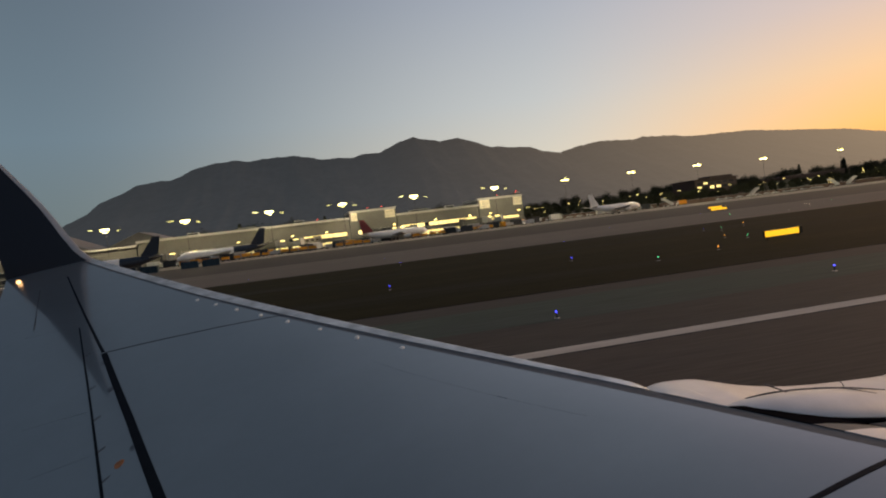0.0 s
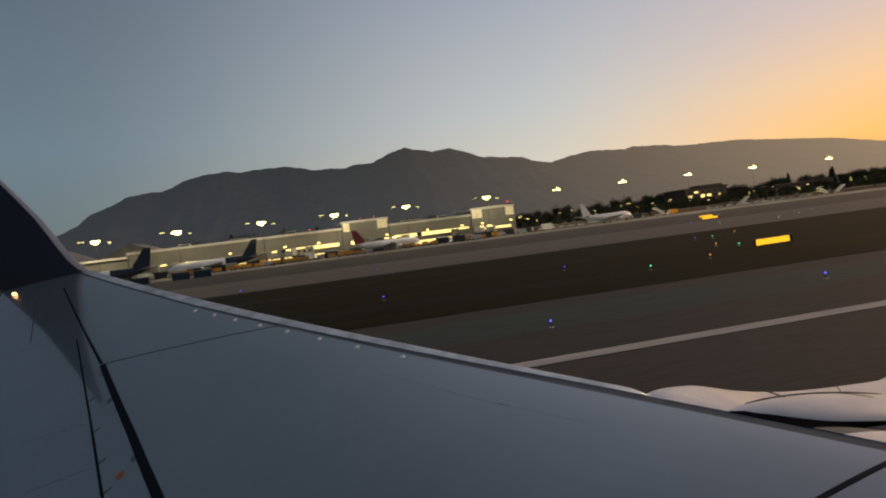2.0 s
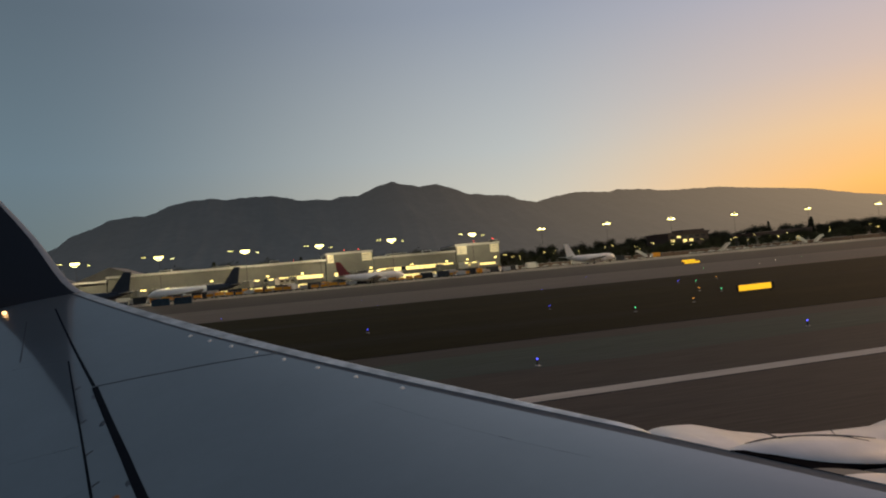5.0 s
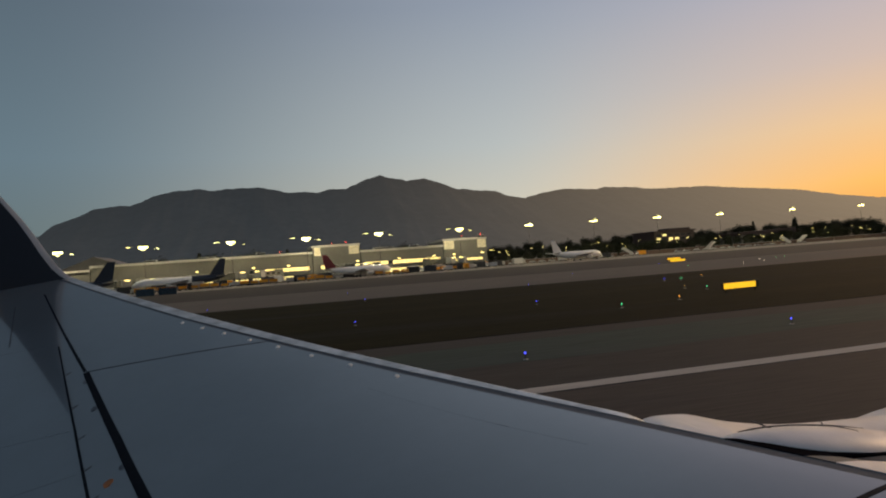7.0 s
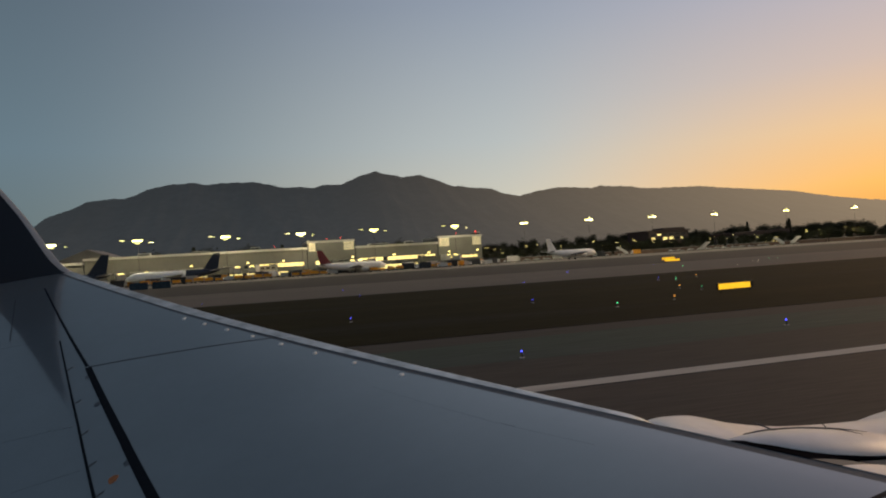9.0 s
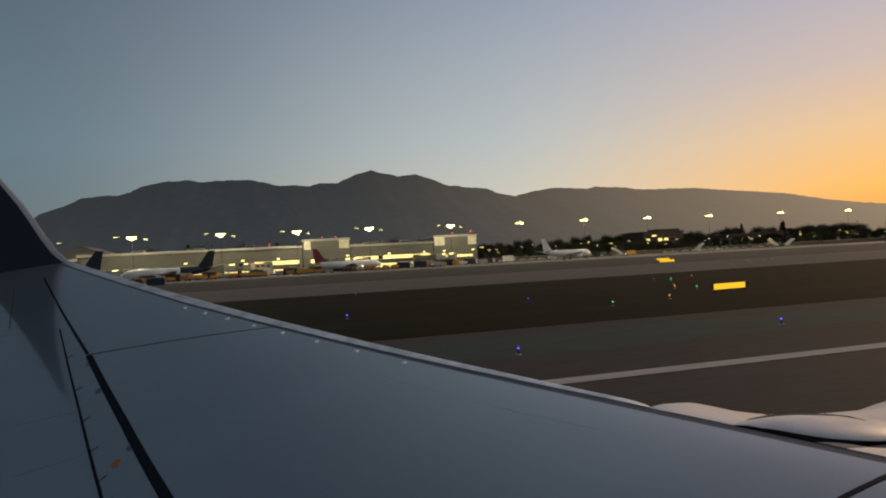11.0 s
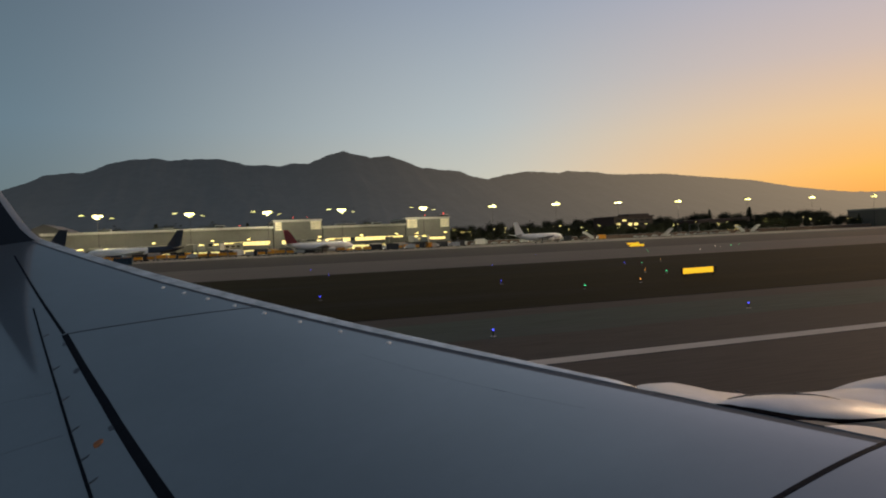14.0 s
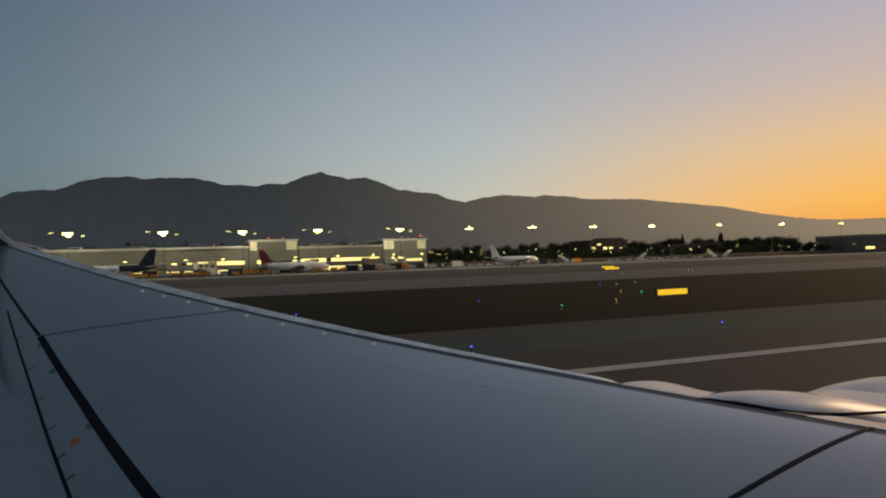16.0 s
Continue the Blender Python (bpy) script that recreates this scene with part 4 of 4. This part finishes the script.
# the dense belt beyond the stands, in four rows
for row, (y0, low, high, step) in enumerate(((378, 4.0, 6.5, 4.6), (394, 6.0, 8.6, 5.2), (446, 8.5, 12.0, 6.5), (476, 10.5, 14.5, 8.0))):
    x = 128 + 3 * row
    while x < 470 + 12 * row:
        y = y0 + rng.uniform(-6, 6)
        h = rng.uniform(low, high) * (1.0 + 0.0007 * (x - 128))
        slim = rng.random() < 0.06
        if not (262 < x < 306 and 405 < y < 446) and not (350 < x < 410 and 424 < y < 464):
            tr, cr = (slim_kinds[int(x) % 2] if slim else round_kinds[int(x) % 3])
            tree(tr, cr, "dark slim conifer in the belt beyond the apron" if slim else "dark leafy tree in the belt beyond the apron", pose(x, y, -0.02, rz=37 * x) @ Matrix.Scale(h * (1.25 if slim else 1.0) / 10, 4))
        x += step * rng.uniform(0.6, 1.3)
for x, y, h in ((386, 436, 12), (404, 440, 13.5), (433, 432, 15), (452, 436, 13), (470, 430, 16), (489, 432, 15)):
    tr, cr = round_kinds[int(x) % 3]
    tree(tr, cr, "tall dark tree above the belt beyond the apron", pose(x, y, -0.02, rz=x) @ Matrix.Scale(h / 10, 4))


# ---------------------------------------------------------------- car park
def street_lamp():
    t = thing("street_lamp", "lit car park lamp on a thin pole", "street lamp", "car park lamps")
    part("pole", tubed((0, 0, 0), (0, 0, 8.0), 0.09, 0.06, 8), POLE, t)
    part("arm", boxed(-0.6, 0.6, -0.04, 0.04, 7.95, 8.05), POLE, t)
    for s in (-0.6, 0.6):
        part("lamp_glass", boxed(s - 0.28, s + 0.28, -0.15, 0.15, 7.76, 7.94), LAMPS, t)
    return t


sl = street_lamp()
sl.matrix_basis = pose(136, 372, -0.02)
for i in range(44):
    copy_thing(sl, pose(140 + 7.9 * i + rng.uniform(-3, 3), (371, 388, 436, 366, 402)[i % 5], -0.02, rz=rng.uniform(0, 90)) @ Matrix.Scale(0.75 + 0.14 * (i * 7 % 5), 4))


def mobile_stairs(x, y, turn):
    t = thing("boarding_stairs", "pale mobile boarding stairs parked on the apron edge", "boarding stairs", "boarding stairs")
    part("chassis", boxed(-3.0, 3.0, -0.9, 0.9, 0.5, 0.9, 0.05), VANW, t)
    for s in (-0.95, 0.95):
        part("side_panel", rings(bmesh.new(), [[(-2.6, yy, 0.9), (-1.6, yy, 0.9), (2.6, yy, 4.0), (3.6, yy, 4.0), (3.6, yy, 5.1), (2.4, yy, 5.1), (-2.6, yy, 1.9)] for yy in (s - 0.05, s + 0.05)]), VANW, t)
    for k in range(12):
        part("step", boxed(-2.2 + 0.38 * k, -1.8 + 0.38 * k, -0.9, 0.9, 0.95 + 0.27 * k, 1.02 + 0.27 * k), METAL, t)
    part("platform", boxed(2.45, 3.6, -0.9, 0.9, 4.0, 4.1), METAL, t)
    part("prop", tubed((2.6, 0, 0.9), (3.0, 0, 4.0), 0.1, 0.1, 8), POLE, t)
    for xx in (-2.0, 2.0):
        for s in (-0.8, 0.8):
            part("wheel", tubed((xx, s - 0.12, 0.4), (xx, s + 0.12, 0.4), 0.4, 0.4, 14), TYRE, t)
    t.matrix_basis = pose(x, y, 0.03, rz=turn)
    return t


for x, turn in ((206, 170), (262, 10), (318, 175), (330, 0)):
    mobile_stairs(x, 344, turn)


def low_wall(x0, x1):
    b = thing("boundary_wall", "low red-brown wall at the edge of the apron", "wall", "boundary walls")
    part("wall", boxed(x0, x1, 361.0, 361.4, -0.02, 2.3), WALLB, b)
    part("coping", boxed(x0, x1, 360.9, 361.5, 2.304, 2.45, 0.03), METAL, b)
    x = x0 + 1.0
    while x < x1:
        part("pier", boxed(x - 0.2, x + 0.2, 360.85, 360.996, -0.02, 2.3), WALLB, b)
        x += 8.0
    return b


for x in (128, 210, 292, 374):
    low_wall(x, x + 80)


def parked_car():
    c = thing("parked_car", "parked car in the dim car park", "car", "parked cars")
    loops = [[(x, y, z) for x, z in ((-2.2, 0.4), (2.2, 0.4), (2.2, 0.8), (1.3, 0.95), (0.6, 1.45), (-1.2, 1.45), (-2.0, 0.95), (-2.2, 0.8))] for y in (-0.85, 0.85)]
    part("body", rings(bmesh.new(), loops), METAL, c)
    part("glazing", boxed(-1.5, 0.85, -0.862, -0.852, 1.0, 1.35), DARKW, c)
    for x in (-1.35, 1.35):
        for s in (-0.8, 0.8):
            part("wheel", tubed((x, s - 0.1, 0.33), (x, s + 0.1, 0.33), 0.33, 0.33, 14), TYRE, c)
    return c


pc = parked_car()
pc.matrix_basis = pose(136, 352, 0.03, rz=4)
for i in range(22):
    copy_thing(pc, pose(142 + 6.4 * i + (40 if i > 9 else 0), 353 + rng.uniform(-1.5, 1.5), 0.03, rz=rng.choice((0, 180)) + rng.uniform(-4, 4)))


# ---------------------------------------------------------------- taxiway signs and lights
def taxi_sign(x, y, long, black_first=0.0, black_last=0.0):
    s = thing("taxiway_sign", "lit yellow taxiway sign board beside the pavement", "sign", "taxiway signs")
    part("frame", boxed(-long / 2 - 0.05, long / 2 + 0.05, -0.12, 0.12, 0.25, 0.86, 0.02), BLACK, s)
    a, b = -long / 2 + black_first, long / 2 - black_last
    part("lit_face", boxed(a, b, -0.16, -0.124, 0.3, 0.81), YELLOW, s, "glowing yellow sign face")
    if black_last:
        part("dark_face", boxed(b + 0.004, long / 2, -0.16, -0.124, 0.3, 0.81), BLACK, s, "black sign face")
    if black_first:
        part("dark_face", boxed(-long / 2, a - 0.004, -0.16, -0.124, 0.3, 0.81), BLACK, s, "black sign face")
    for t in (-long / 2 + 0.3, long / 2 - 0.3):
        part("leg", boxed(t - 0.04, t + 0.04, -0.05, 0.05, 0, 0.26), POLE, s)
    s.matrix_basis = pose(x, y, 0.02 if y < 94 else 0.0, rz=rng.uniform(-4, 4))
    return s


taxi_sign(41.0, 50.0, 3.9, black_last=0.35)
taxi_sign(104, 150.0, 4.6)
taxi_sign(118, 172.0, 4.6)


# lights round the curve of a taxiway turn-off
def curve_spots(first, step, count):
    return [(26.4 + 3.4 * k + 5 * math.sin(k * 0.7), 45.5 + 3.5 * k - 4 * math.sin(k * 0.35)) for k in range(first, count, step)]


def edge_light(glass, label, group):
    e = thing("edge_light", label, "pavement light", group)
    part("stem", tubed((0, 0, 0), (0, 0, 0.26), 0.035, 0.03, 8), POLE, e)
    part("collar", tubed((0, 0, 0.0), (0, 0, 0.03), 0.13, 0.11, 12), METAL, e)
    part("lens", rings(bmesh.new(), [[(r * math.cos(a), r * math.sin(a), z) for a in np.linspace(0, 2 * math.pi, 12, endpoint=False)] for z, r in ((0.26, 0.035), (0.29, 0.042), (0.33, 0.036), (0.345, 0.01))]), glass, e, smooth=True)
    return e


for glass, label, group, spots in [
    (BLUE, "blue taxiway edge light on a short stem", "taxiway edge lights", [(26.3, 28.4), (10.8, 27.0), (6.6, 52.0), (23.9, 56.2), (12.5, 87.1), (36.8, 89.2), (50.1, 75.4), (13.0, 110), (60, 122), (92, 140), (-8, 96)]),
    (AMBER, "amber runway edge light on a short stem", "runway edge lights", [(79.0, 24.4), (-41.0, 24.4)] + curve_spots(1, 4, 11)),
    (GREEN, "green taxiway centre light in the pavement", "taxiway centre lights", [(108, 120), (113, 123), (80, 112)] + curve_spots(0, 4, 11)),
    (WHITEL, "small white pavement light", "pavement lights", [(102, 118), (97, 111), (88, 106)]),
]:
    e = edge_light(glass, label, group)
    for n, (x, y) in enumerate(spots):
        m = pose(x, y, 0.02 if 36.5 < y < 94 else 0.0)
        if n:
            copy_thing(e, m)
        else:
            e.matrix_basis = m
